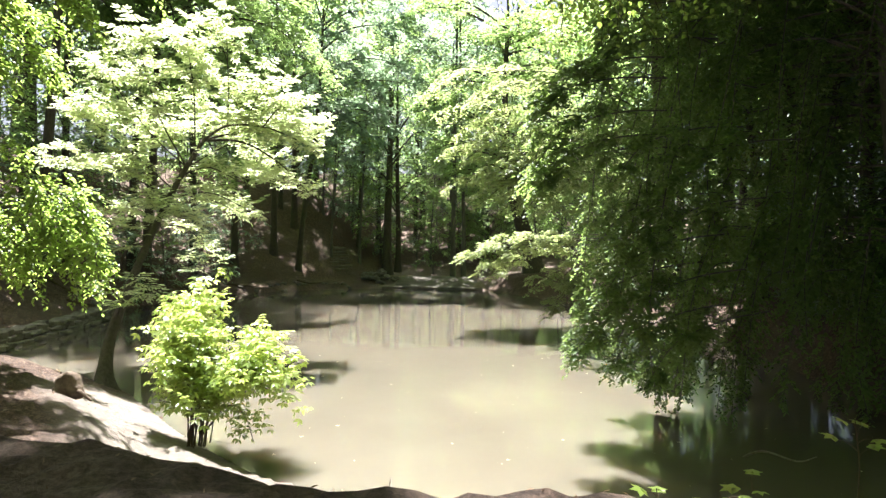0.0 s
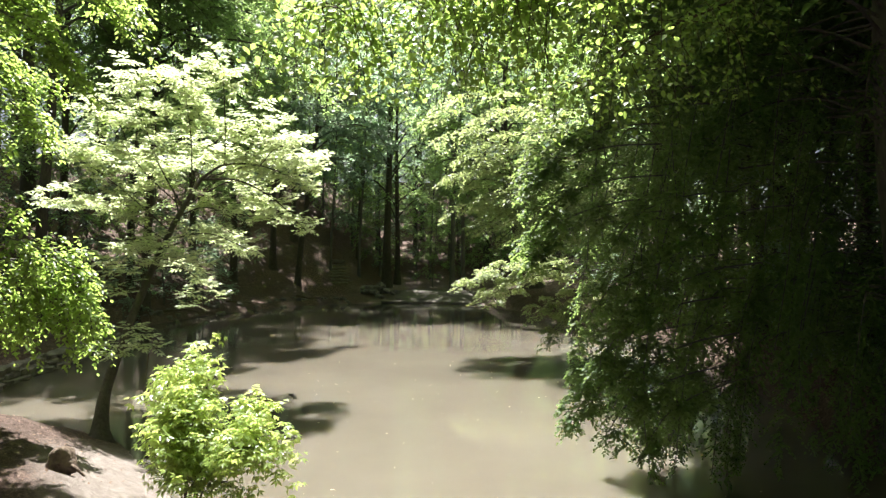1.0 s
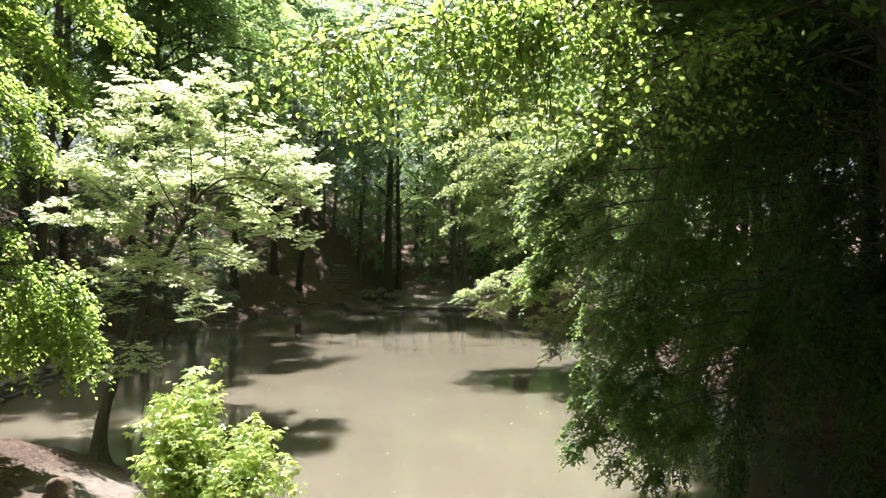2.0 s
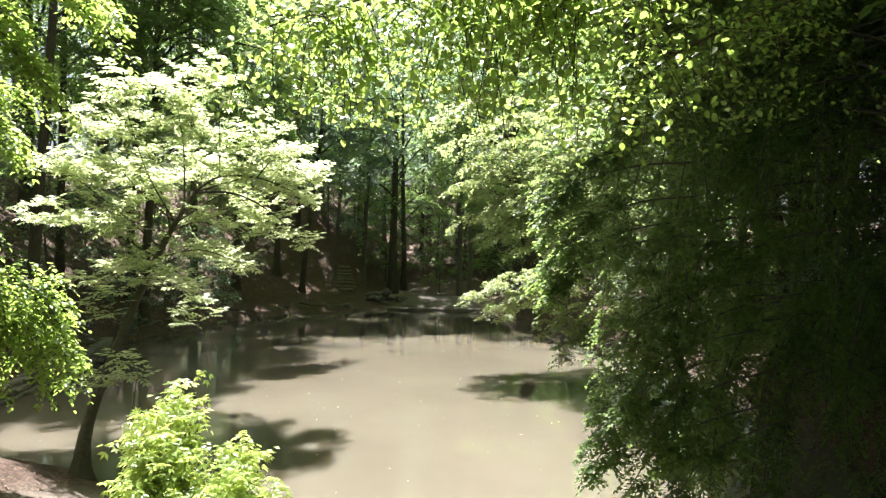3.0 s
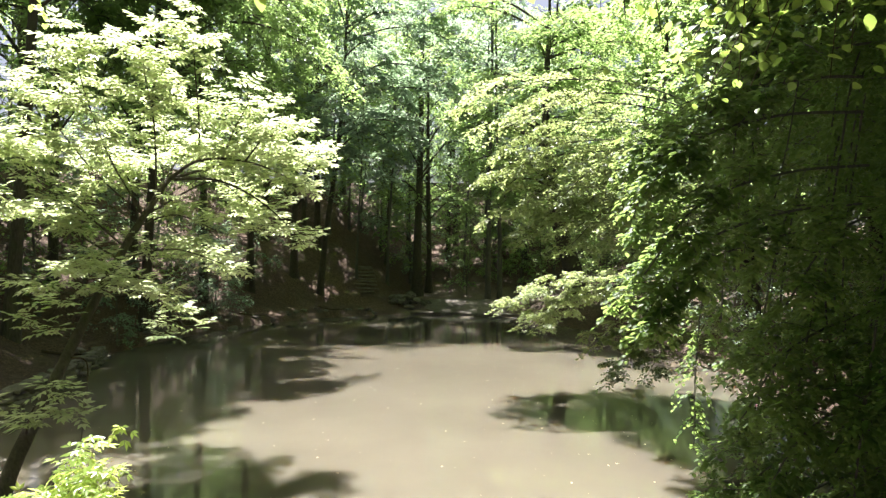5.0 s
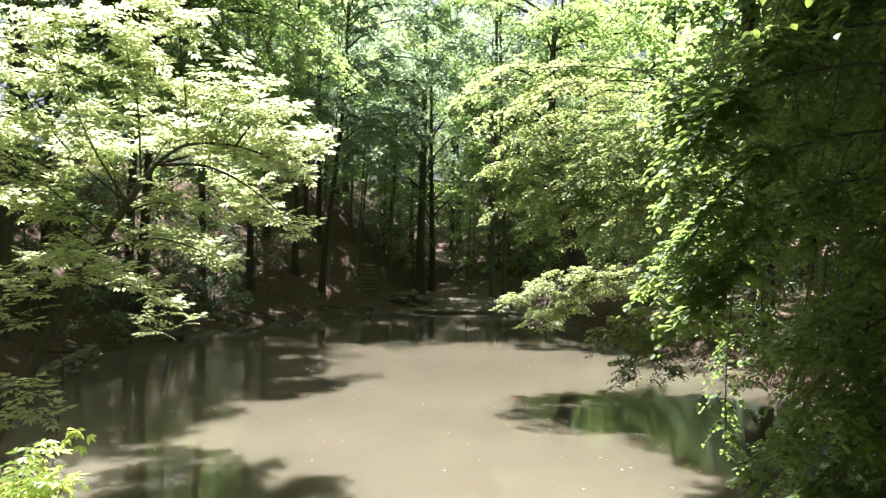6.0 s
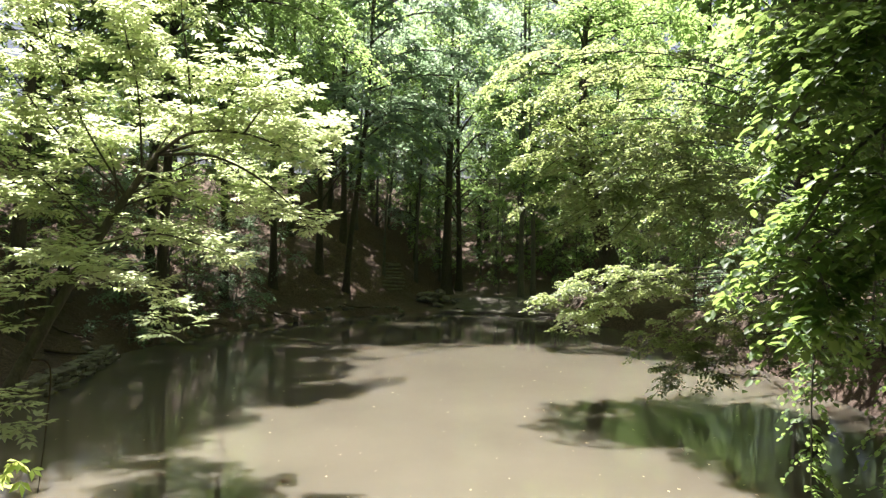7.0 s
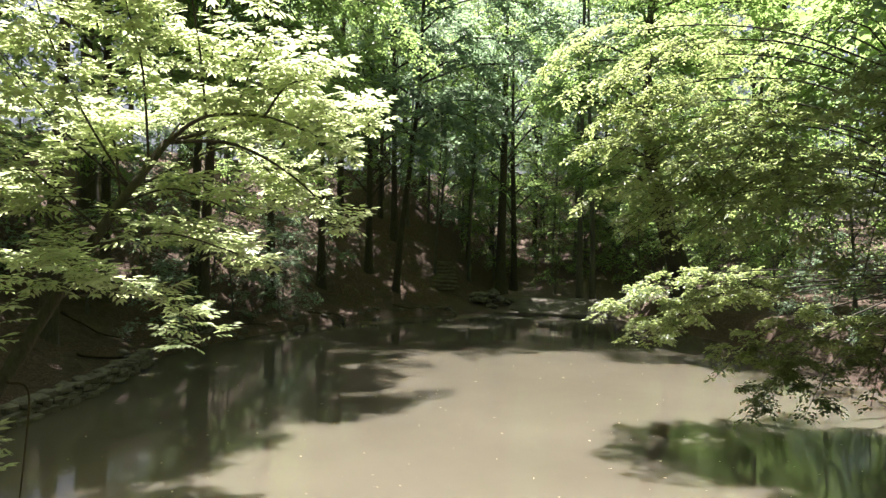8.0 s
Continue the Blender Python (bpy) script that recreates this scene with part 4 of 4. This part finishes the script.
# the bough over the path: its leaves can be told apart
def build_overhead_bough():
    rng = np.random.default_rng(61)
    root = thing("beech_bough", "overhanging beech bough with broad translucent green leaves", "branch")
    stems = [bend([(6.6, 8.4, 6.9), (4.6, 7.7, 6.5), (2.4, 6.7, 6.0), (0.6, 6.0, 5.6), (-0.7, 5.8, 5.3)], 6), bend([(4.6, 7.7, 6.5), (3.4, 7.5, 6.0), (2.4, 7.3, 5.5), (1.8, 7.3, 5.0)], 6),
             bend([(2.4, 6.7, 6.0), (1.4, 5.8, 5.7), (0.3, 5.4, 5.4)], 6)]
    at, frames = [], []
    for stem, count in zip(stems, (66, 30, 58)):
        part("stem", mesh_of("stem", *tube(stem, 0.018, 0.006, 7, 0.08, rng), TWIG, True), root)
        for k in range(count):
            u = rng.uniform(0.66 if stem[0][0] > 6 else 0.3, 1.0)
            p = stem[int(u * (len(stem) - 1))]
            low = max(4.55, p[2] - rng.uniform(0.35, 1.25))
            tip = np.array((p[0] + rng.normal() * 0.35, p[1] + rng.normal() * 0.35, low))
            line = bend([p, p * 0.5 + tip * 0.5 + (rng.normal() * 0.1, rng.normal() * 0.1, 0.22), tip], 6)
            part("twig", mesh_of("twig", *tube(line, 0.006, 0.002, 4), TWIG, True), root)
            n = 52
            w = rng.uniform(0.25, 1, n)
            q = line[(w * (len(line) - 1)).astype(int)] + rng.normal(size=(n, 3)) * (0.13, 0.13, 0.05)
            way = rng.normal(size=(n, 3)) * (0.8, 0.8, 0.15) + (0, 0, -0.45)
            at.append(q)
            frames.append(turns(way, np.tile((0.0, -0.35, 0.9), (n, 1)), rng, 0.30) * rng.uniform(0.046, 0.074, n)[:, None, None])
    at, frames = np.vstack(at), np.vstack(frames)
    order = np.argsort(at[:, 2])
    near, rest = order[:260], order[260:]
    me = mesh_of("leaf", *blade_fine(0.72), BEECH, True)
    leaf_parts(root, me, at[near], frames[near])
    v, f = single_leaves(at[rest], frames[rest], blade_fine(0.72))
    tagged(part("leaves", mesh_of("leaves", v, f, BEECH, True), root), kind="stuff")


# the young ash at the tip of the sand spit
def build_ash():
    rng = np.random.default_rng(71)
    root = thing("ash_tree", "young ash leaning from the sandy bank with pale sunlit leaves", "tree")
    trunk = bend([(-5.4, 11.75, -0.05), (-5.62, 12.4, 0.8), (-5.78, 13.35, 1.6), (-5.80, 14.4, 2.75), (-5.66, 15.3, 3.9), (-5.42, 16.1, 4.95)], 6)
    part("trunk", mesh_of("trunk", *tube(trunk, 0.105, 0.05, 10, 0.06, rng, 1.4), BARK, True), root)
    fork = trunk[-1]
    ends = [  # limb, shoots for each metre
        ([fork, (-4.9, 16.2, 5.3), (-4.1, 16.3, 5.3), (-3.4, 16.3, 5.05), (-2.75, 16.2, 4.7)], 9),
        ([fork, (-4.6, 16.4, 4.95), (-3.8, 16.7, 4.5), (-3.0, 16.8, 3.7)], 4),
        ([fork, (-4.7, 16.8, 5.3), (-3.9, 17.4, 5.6), (-3.15, 17.9, 5.3)], 9),
        ([(-4.1, 16.3, 5.3), (-3.7, 16.2, 5.7), (-3.2, 16.2, 5.75)], 9),
        ([(-4.5, 16.25, 5.35), (-4.25, 16.2, 5.9), (-4.0, 16.2, 6.35)], 9),
        ([trunk[28], (-5.45, 15.6, 5.8), (-5.4, 15.2, 6.5), (-5.4, 15.0, 7.0)], 10),
        ([(-4.9, 16.2, 5.3), (-4.75, 15.8, 6.0), (-4.65, 15.4, 6.7), (-4.6, 15.2, 7.2)], 9),
        ([trunk[26], (-6.0, 15.2, 5.2), (-6.15, 14.7, 6.2), (-6.2, 14.5, 6.9)], 9),
        ([trunk[26], (-6.2, 15.2, 4.9), (-6.7, 14.8, 5.7), (-7.0, 14.7, 6.2)], 9),
        ([trunk[23], (-6.4, 14.9, 4.4), (-7.2, 14.9, 5.0), (-7.8, 15.0, 5.3)], 9),
        ([trunk[22], (-6.4, 15.0, 3.9), (-7.3, 15.2, 4.2), (-8.0, 15.4, 4.3)], 8),
        ([trunk[25], (-6.0, 15.8, 4.9), (-6.8, 16.6, 5.3), (-7.4, 17.2, 5.3)], 8),
        ([trunk[27], (-5.6, 16.8, 5.4), (-5.9, 17.6, 5.6), (-6.2, 18.2, 5.4)], 8),
        ([trunk[26], (-5.0, 17.0, 5.0), (-4.6, 17.8, 4.6), (-4.3, 18.2, 4.15)], 7),
        ([trunk[25], (-5.2, 16.0, 4.3), (-4.6, 16.6, 4.0), (-4.0, 17.0, 3.9)], 6),
        ([trunk[22], (-5.1, 15.6, 3.7), (-4.7, 16.4, 3.5), (-4.5, 17.0, 3.3)], 4),
        ([trunk[21], (-5.5, 16.2, 3.6), (-5.3, 17.4, 3.5), (-5.15, 18.2, 3.2)], 4),
        ([trunk[19], (-5.6, 15.6, 2.9), (-5.7, 17.0, 2.5), (-5.86, 17.9, 1.9)], 3),
        ([trunk[19], (-6.2, 14.4, 3.0), (-6.7, 14.4, 3.0)], 6),
        ([trunk[20], (-5.3, 14.4, 3.1), (-4.9, 14.3, 3.0)], 6),
        ([trunk[21], (-6.3, 15.0, 3.4), (-7.0, 15.4, 3.2)], 5),
        ([trunk[17], (-6.1, 14.0, 2.5), (-6.4, 13.9, 2.4)], 4),
        ([trunk[9], (-5.5, 12.6, 1.5), (-5.3, 12.5, 1.8)], 6),
    ]
    at, frames = [], []
    for points, thick in ends:
        line = bend(points, 6)
        part("limb", mesh_of("limb", *tube(line, 0.034 if points[0] is fork and points[-1][0] > -3.2 else 0.018, 0.006, 6), BARK, True), root)
        n = max(3, int(1.05 * thick * np.linalg.norm(line[-1] - line[0])))
        for w in np.append(rng.uniform(0.25, 1.0, n), 1.0):
            base = line[int(w * (len(line) - 1))]
            out = rng.normal(size=3) * (0.25, 0.28, 0.13) + (0, 0, 0.14)
            tip = base + out
            k = 7
            a = rng.uniform(0, 7) + np.arange(k) * 2 * math.pi / k + rng.normal(size=k) * 0.2
            way = np.stack([np.cos(a), np.sin(a), rng.uniform(0.0, 0.95, k)], -1)
            at.append(np.tile(tip, (k, 1)))
            frames.append(turns(way, np.tile((0, 0, 1.0), (k, 1)), rng, 0.16) * rng.uniform(0.20, 0.33, k)[:, None, None])
            k = 2
            a = rng.uniform(0, 7) + np.arange(k) * 3.0
            way = np.stack([np.cos(a), np.sin(a), rng.uniform(-0.3, 0.3, k)], -1)
            at.append(np.tile(base * 0.5 + tip * 0.5, (k, 1)))
            frames.append(turns(way, np.tile((0, 0, 1.0), (k, 1)), rng, 0.2) * rng.uniform(0.18, 0.28, k)[:, None, None])
    at, frames = np.vstack(at), np.vstack(frames)
    order = np.argsort(at[:, 1])
    near, rest = order[:280], order[280:]
    blade = blade_compound(3, 0.50, 0.40)
    leaf_parts(root, mesh_of("leaf", *blade, ASH), at[near], frames[near])
    v, f = single_leaves(at[rest], frames[rest], blade)
    tagged(part("crown", mesh_of("crown", v, f, ASH), root), kind="stuff")
    hang = bend([(-5.72, 13.8, 2.1), (-5.5, 13.85, 2.0), (-5.5, 13.8, 1.3), (-5.6, 13.8, 0.45)], 6)
    part("dead_branch", mesh_of("dead_branch", *tube(hang, 0.014, 0.005, 5), TWIG, True), root)


# elder bush on the shore
def build_elder():
    rng = np.random.default_rng(81)
    foot = np.array((-2.55, 8.55, 0.12))
    root = thing("elder_bush", "bright green elder bush with many thin stems on the shore", "bush")
    at, frames = [], []
    tips = [(-3.28, 9.3, 1.42), (-3.44, 9.65, 1.68), (-3.2, 10.12, 1.92), (-2.97, 9.88, 2.01), (-2.73, 9.77, 1.86), (-1.95, 9.4, 1.42), (-1.8, 9.08, 1.36),
            (-1.52, 8.55, 1.2), (-1.42, 8.6, 0.9), (-1.6, 8.3, 0.95), (-1.85, 8.2, 1.1), (-3.0, 8.46, 1.23), (-2.52, 8.54, 1.34), (-2.98, 8.87, 1.42), (-1.7, 8.7, 1.1),
            (-2.75, 9.0, 1.75), (-3.05, 9.3, 1.8), (-2.75, 9.3, 1.6), (-2.85, 8.6, 1.0)]
    for k, tip in enumerate(tips):
        tip = np.array(tip)
        f0 = foot + rng.normal(size=3) * (0.09, 0.07, 0)
        lift = 0.25 + 0.35 * max(0, tip[0] + 2.0)
        line = bend([f0, f0 * 0.75 + tip * 0.25 + ((f0[0] - tip[0]) * 0.15, 0, 0.22), f0 * 0.35 + tip * 0.65 + (0, 0, lift), tip], 6)
        part("stem", mesh_of("stem", *tube(line, rng.uniform(0.006, 0.012), 0.004, 5), TWIG, True), root)
        for _ in range(32):
            w = rng.uniform(0.42, 1.0)
            base = line[int(w * (len(line) - 1))] + rng.normal(size=3) * (0.12, 0.13, 0.11)
            n = 5
            b = rng.uniform(0, 7) + np.arange(n) * 2 * math.pi / n
            way = np.stack([np.cos(b), np.sin(b), rng.uniform(-0.7, 0.35, n)], -1)
            at.append(np.tile(base, (n, 1)))
            frames.append(turns(way, np.tile((0, -0.1, 1.0), (n, 1)), rng, 0.26) * rng.uniform(0.10, 0.17, n)[:, None, None])
    droop = bend([foot + (0.05, 0, 0.1), foot + (0.4, -0.1, 0.5), foot + (0.62, -0.15, 0.42), foot + (0.75, -0.2, 0.12)], 6)
    part("stem", mesh_of("stem", *tube(droop, 0.012, 0.005, 5), TWIG, True), root)
    for _ in range(12):
        base = droop[int(rng.uniform(0.55, 1.0) * (len(droop) - 1))] + rng.normal(size=3) * (0.10, 0.10, 0.05)
        b = rng.uniform(0, 7) + np.arange(4) * math.pi / 2
        way = np.stack([np.cos(b), np.sin(b), rng.uniform(-0.7, 0.0, 4)], -1)
        at.append(np.tile(base, (4, 1)))
        frames.append(turns(way, np.tile((0, 0, 1.0), (4, 1)), rng, 0.22) * rng.uniform(0.10, 0.15, 4)[:, None, None])
    at, frames = np.vstack(at), np.vstack(frames)
    order = rng.permutation(len(at))
    near, rest = order[:280], order[280:]
    blade = blade_compound(2, 0.56, 0.40)
    leaf_parts(root, mesh_of("leaf", *blade, ELDER), at[near], frames[near])
    v, f = single_leaves(at[rest], frames[rest], blade)
    tagged(part("leaves", mesh_of("leaves", v, f, ELDER), root), kind="stuff")


build_far_leaning_tree()
build_bank_trees()
build_leaning_beech()
build_hanging_beech()
build_near_beech()
build_overhead_bough()
build_ash()
build_elder()


# ---------------------------------------------------------------- stones, steps, weir and small things
def rock_mesh(name, seed, mat, size=(1, 1, 1), cuts=1, rough=0.16):
    """A worn stone: a block with chamfered, uneven edges."""
    rng = random.Random(seed)
    bm = bmesh.new()
    bmesh.ops.create_cube(bm, size=1)
    if cuts:
        bmesh.ops.bevel(bm, geom=bm.edges[:], offset=0.17, segments=cuts, affect="EDGES")
    for v in bm.verts:
        v.co += Vector([rng.uniform(-rough, rough) * 0.5 for _ in range(3)])
        v.co = Vector((v.co.x * size[0], v.co.y * size[1], v.co.z * size[2]))
    me = bpy.data.meshes.new(name)
    bm.to_mesh(me)
    bm.free()
    me.materials.append(mat)
    return me


def lump_mesh(name, seed, mat, size, rough):
    bm = bmesh.new()
    bmesh.ops.create_icosphere(bm, subdivisions=3, radius=0.5)
    shift = Vector((seed * 3.1, seed * 1.7, 0))
    for v in bm.verts:
        n = noise.fractal(v.co * 2.2 + shift, 0.8, 2.0, 4)
        v.co *= 1 + rough * n
        v.co = Vector((v.co.x * size[0], v.co.y * size[1], v.co.z * size[2]))
    me = bpy.data.meshes.new(name)
    bm.to_mesh(me)
    bm.free()
    me.materials.append(mat)
    me.polygons.foreach_set("use_smooth", [True] * len(me.polygons))
    return me


def build_stone_edging():
    rng = random.Random(91)
    root = thing("stone_edging", "low dry-laid edging of grey field stones along the water", "stone wall")
    shapes = [rock_mesh("stone", 90 + k, STONE, (rng.uniform(0.30, 0.5), rng.uniform(0.25, 0.36), rng.uniform(0.12, 0.2))) for k in range(8)]
    line = bend([(-10.05, 15.0, 0), (-10.4, 17.6, 0), (-10.75, 20.5, 0), (-11.45, 23.2, 0), (-12.5, 26.2, 0)], 30)
    walked = np.concatenate([[0], np.cumsum(np.linalg.norm(np.diff(line, axis=0), axis=1))])
    for course in range(3):
        d = rng.uniform(0, 0.3)
        while d < walked[-1] - 0.2:
            p = [np.interp(d, walked, line[:, k]) for k in range(2)]
            m = pose(p[0] - 0.06 * course + rng.uniform(-0.07, 0.07), p[1], 0.05 + 0.145 * course + rng.uniform(-0.02, 0.02), rng.uniform(-9, 9), rng.uniform(-9, 9), 86 + rng.uniform(-16, 16))
            part("stone", rng.choice(shapes), root, at=m)
            d += rng.uniform(0.30, 0.44)


def build_shore_rocks():
    rng = random.Random(93)
    shapes = [rock_mesh("rock", 120 + k, STONE, (rng.uniform(0.3, 0.6), rng.uniform(0.25, 0.45), rng.uniform(0.15, 0.3))) for k in range(6)]
    root = thing("rock_pile", "heap of rough grey rocks beside the weir", "rocks")
    for k in range(46):
        a, r = rng.uniform(0, 2 * math.pi), rng.uniform(0, 1.25)
        x, y = -4.9 + math.cos(a) * r * 1.1, 46.4 + math.sin(a) * r
        part("rock", rng.choice(shapes), root, at=pose(x, y, ground_z(x, y) + 0.12 + (1.25 - r) * rng.uniform(0.1, 0.5), rng.uniform(-25, 25), rng.uniform(-25, 25), rng.uniform(0, 360)))
    for k in range(34):
        i = rng.randrange(22 * 5, 27 * 5)
        x, y = LINE[i][0] - rng.uniform(-0.1, 0.9), LINE[i][1] + rng.uniform(0, 0.5)
        ob = new("shore_rock", rng.choice(shapes))
        size = rng.uniform(0.45, 1.0)
        ob.matrix_basis = pose(x, y, ground_z(x, y) + 0.03, rng.uniform(-20, 20), rng.uniform(-20, 20), rng.uniform(0, 360)) @ Matrix.Diagonal((size, size, size, 1))
        tagged(ob, "rough grey rock lying on the muddy bank", "rock", "rocks on the bank")


def build_steps():
    root = thing("steps", "flight of worn wooden steps up the wooded slope", "stairs")
    tread = rock_mesh("step", 150, PLANK, (1.7, 0.26, 0.11), 1, 0.03)
    for k in range(9):
        u = k / 8
        x, y = -7.75 - 0.75 * u, 45.9 + 3.0 * u
        part("step", tread, root, at=pose(x + ((k * 53) % 9 - 4) * 0.035, y, ground_z(x, y) + 0.05, (k * 29) % 7 - 3, (k * 41) % 7 - 3, 12 + (k * 37 % 15) - 7))



def build_weir():
    root = thing("weir", "low concrete weir sill at the far end of the pond", "weir")
    part("sill", rock_mesh("sill", 160, CONCRETE, (6.4, 0.5, 0.34), 1, 0.02), root, at=pose(-1.35, 44.35, 0.02, 0, 0, 0.5))
    part("apron", rock_mesh("apron", 161, CONCRETE, (5.4, 3.6, 0.3), 1, 0.03), root, at=pose(-1.1, 46.4, 0.32, 9, 0, 1))


def build_stump():
    root = thing("stump", "low broken stump caked in brown earth on the sand", "stump", (-4.15, 8.6, ground_z(-4.15, 8.6)))
    part("body", lump_mesh("body", 171, EARTH, (0.34, 0.30, 0.40), 0.42), root, at=pose(0, 0, 0.11, 6, -14, 25))
    part("root", mesh_of("root", *tube(bend([(0.08, 0, 0.1), (0.2, -0.06, 0.08), (0.34, -0.1, 0.0)], 5), 0.035, 0.015, 7), EARTH, True), root)


def build_litter():
    """Fallen brown leaves on the banks and the slopes."""
    rng = np.random.default_rng(121)
    at = np.vstack([np.column_stack([rng.uniform(a, b, n), rng.uniform(c, d, n)]) for n, a, b, c, d in ((900, -9, -3.6, 6, 12.5), (2600, -19, -10.5, 15, 45), (1600, -12, 4, 44.5, 54))])
    land = shore_distance(at[:, 0], at[:, 1])
    at = at[land > 0.3]
    z = height(at[:, 0], at[:, 1]) + 0.012
    a = rng.uniform(0, 2 * math.pi, len(at))
    way = np.stack([np.cos(a), np.sin(a), np.zeros(len(at))], -1)
    m = turns(way, np.tile((0, 0, 1.0), (len(at), 1)), rng, 0.25) * np.where(at[:, 1] < 14, rng.uniform(0.025, 0.06, len(at)), rng.uniform(0.05, 0.11, len(at)))[:, None, None]
    v, f = single_leaves(np.column_stack([at, z]), m, blade_simple(0.6, 0.12))
    tagged(new("leaf_litter", mesh_of("leaf_litter", v, f, LITTER)), "dry brown fallen leaves scattered over the banks", "leaves", kind="stuff")


def build_dry_grass():
    """Short dry grass and root fibres on the trodden lip of the bank."""
    rng = np.random.default_rng(131)
    n = 1500
    at = np.column_stack([rng.uniform(-2.0, 1.6, n), rng.uniform(0.95, 2.5, n)])
    z = height(at[:, 0], at[:, 1]) - 0.004
    way = rng.normal(size=(n, 3)) * (0.6, 0.6, 0.0) + (0, 0, 0.25)
    m = turns(way, rng.normal(size=(n, 3)), rng, 0.2) * rng.uniform(0.008, 0.026, n)[:, None, None]
    v, f = single_leaves(np.column_stack([at, z]), m, blade_simple(0.22, 0.04))
    tagged(new("dry_grass", mesh_of("dry_grass", v, f, LITTER)), "short dry brown grass on the bare earth bank", "grass", kind="stuff")


def build_floating_leaves():
    rng = np.random.default_rng(101)
    n = 800
    at = np.column_stack([rng.uniform(-11, 6.5, n), rng.uniform(7.5, 36, n), np.full(n, 0.006)])
    at = at[shore_distance(at[:, 0], at[:, 1]) < -0.4]
    a = rng.uniform(0, 2 * math.pi, len(at))
    way = np.stack([np.cos(a), np.sin(a), np.zeros(len(at))], -1)
    m = turns(way, np.tile((0, 0, 1.0), (len(at), 1)), rng, 0.02) * (0.012 + 0.065 * rng.uniform(0, 1, len(at)) ** 2.5)[:, None, None]
    v, f = single_leaves(at, m, blade_simple(0.5, 0.02))
    v[:, 2] = np.maximum(v[:, 2], 0.004)
    tagged(new("floating_leaves", mesh_of("floating_leaves", v, f, DRY)), "pale fallen leaves and flecks floating on the pond", "leaves", kind="stuff")


def build_seedling(x, y, top, spread, seed, leaves=6):
    rng = np.random.default_rng(seed)
    z = ground_z(x, y)
    tall = top - z
    root = thing("maple_seedling", "small maple seedling with bright lobed leaves on the bank", "seedling", (x, y, z - 0.02), "maple seedlings")
    line = bend([(0, 0, 0), (0.02, 0.01, tall * 0.5), (0.0, 0.03, tall)], 5)
    part("stem", mesh_of("stem", *tube(line, 0.006, 0.003, 5), TWIG, True), root)
    me = mesh_of("leaf", *blade_lobed(), ELDER)
    for k in range(leaves):
        a = k * 2.4 + rng.uniform(-0.3, 0.3)
        level = tall - 0.22 * (1 - (k + 1) / leaves)
        way = np.array([[math.cos(a), math.sin(a), 0.1]])
        m = turns(way, np.array([[0, -0.15, 1.0]]), rng, 0.12)[0] * rng.uniform(0.10, 0.15)
        k4 = Matrix([list(r) for r in m]).to_4x4()
        k4.translation = (math.cos(a) * spread, math.sin(a) * spread, level)
        part("leaf", me, root, at=k4)
        stalk = bend([(0, 0, level - 0.05), (math.cos(a) * spread * 0.5, math.sin(a) * spread * 0.5, level - 0.01), (math.cos(a) * spread, math.sin(a) * spread, level)], 3)
        part("stalk", mesh_of("stalk", *tube(stalk, 0.003, 0.002, 4), TWIG, True), root)


def build_stick():
    line = bend([(4.05, 9.1, -0.06), (4.3, 8.95, 0.10), (4.6, 8.7, 0.06), (4.75, 8.55, 0.16)], 5)
    ob = new("dead_stick", mesh_of("dead_stick", *tube(line, 0.018, 0.006, 6), PLANK, True))
    tagged(ob, "bleached dead stick poking out of the water", "stick")


def build_fallen_branches():
    rng = np.random.default_rng(111)
    for x, y, turn, long in ((-12.6, 24.6, 80, 2.2), (-13.0, 29.2, 110, 1.6), (-12.7, 32.5, 70, 2.6), (-11.2, 37.6, 40, 1.8), (-8.6, 42.0, 30, 1.5), (-14.6, 26.4, 20, 2.0)):
        way = np.array((math.cos(radians(turn)), math.sin(radians(turn)), 0))
        pts = []
        for u in (-0.5, -0.2, 0.15, 0.5):
            p = np.array((x, y, 0)) + way * u * long + (rng.normal() * 0.08, rng.normal() * 0.08, 0)
            pts.append((p[0], p[1], ground_z(p[0], p[1]) + 0.05 + abs(u) * 0.12))
        ob = new("fallen_branch", mesh_of("fallen_branch", *tube(bend(pts, 5), 0.05, 0.015, 7, 0.05, rng), TWIG, True))
        tagged(ob, "dead fallen branch lying on the muddy bank", "branch", "fallen branches")


build_stone_edging()
build_fallen_branches()
build_shore_rocks()
build_steps()
build_weir()
build_stump()
build_litter()
build_dry_grass()
build_floating_leaves()
build_stick()
for spot in ((1.92, 5.0, 0.95, 0.09, 1, 5), (2.34, 5.0, 0.93, 0.10, 2, 6), (2.62, 5.2, 0.98, 0.09, 3, 4), (3.02, 4.65, 1.52, 0.10, 4, 5)):
    build_seedling(*spot)
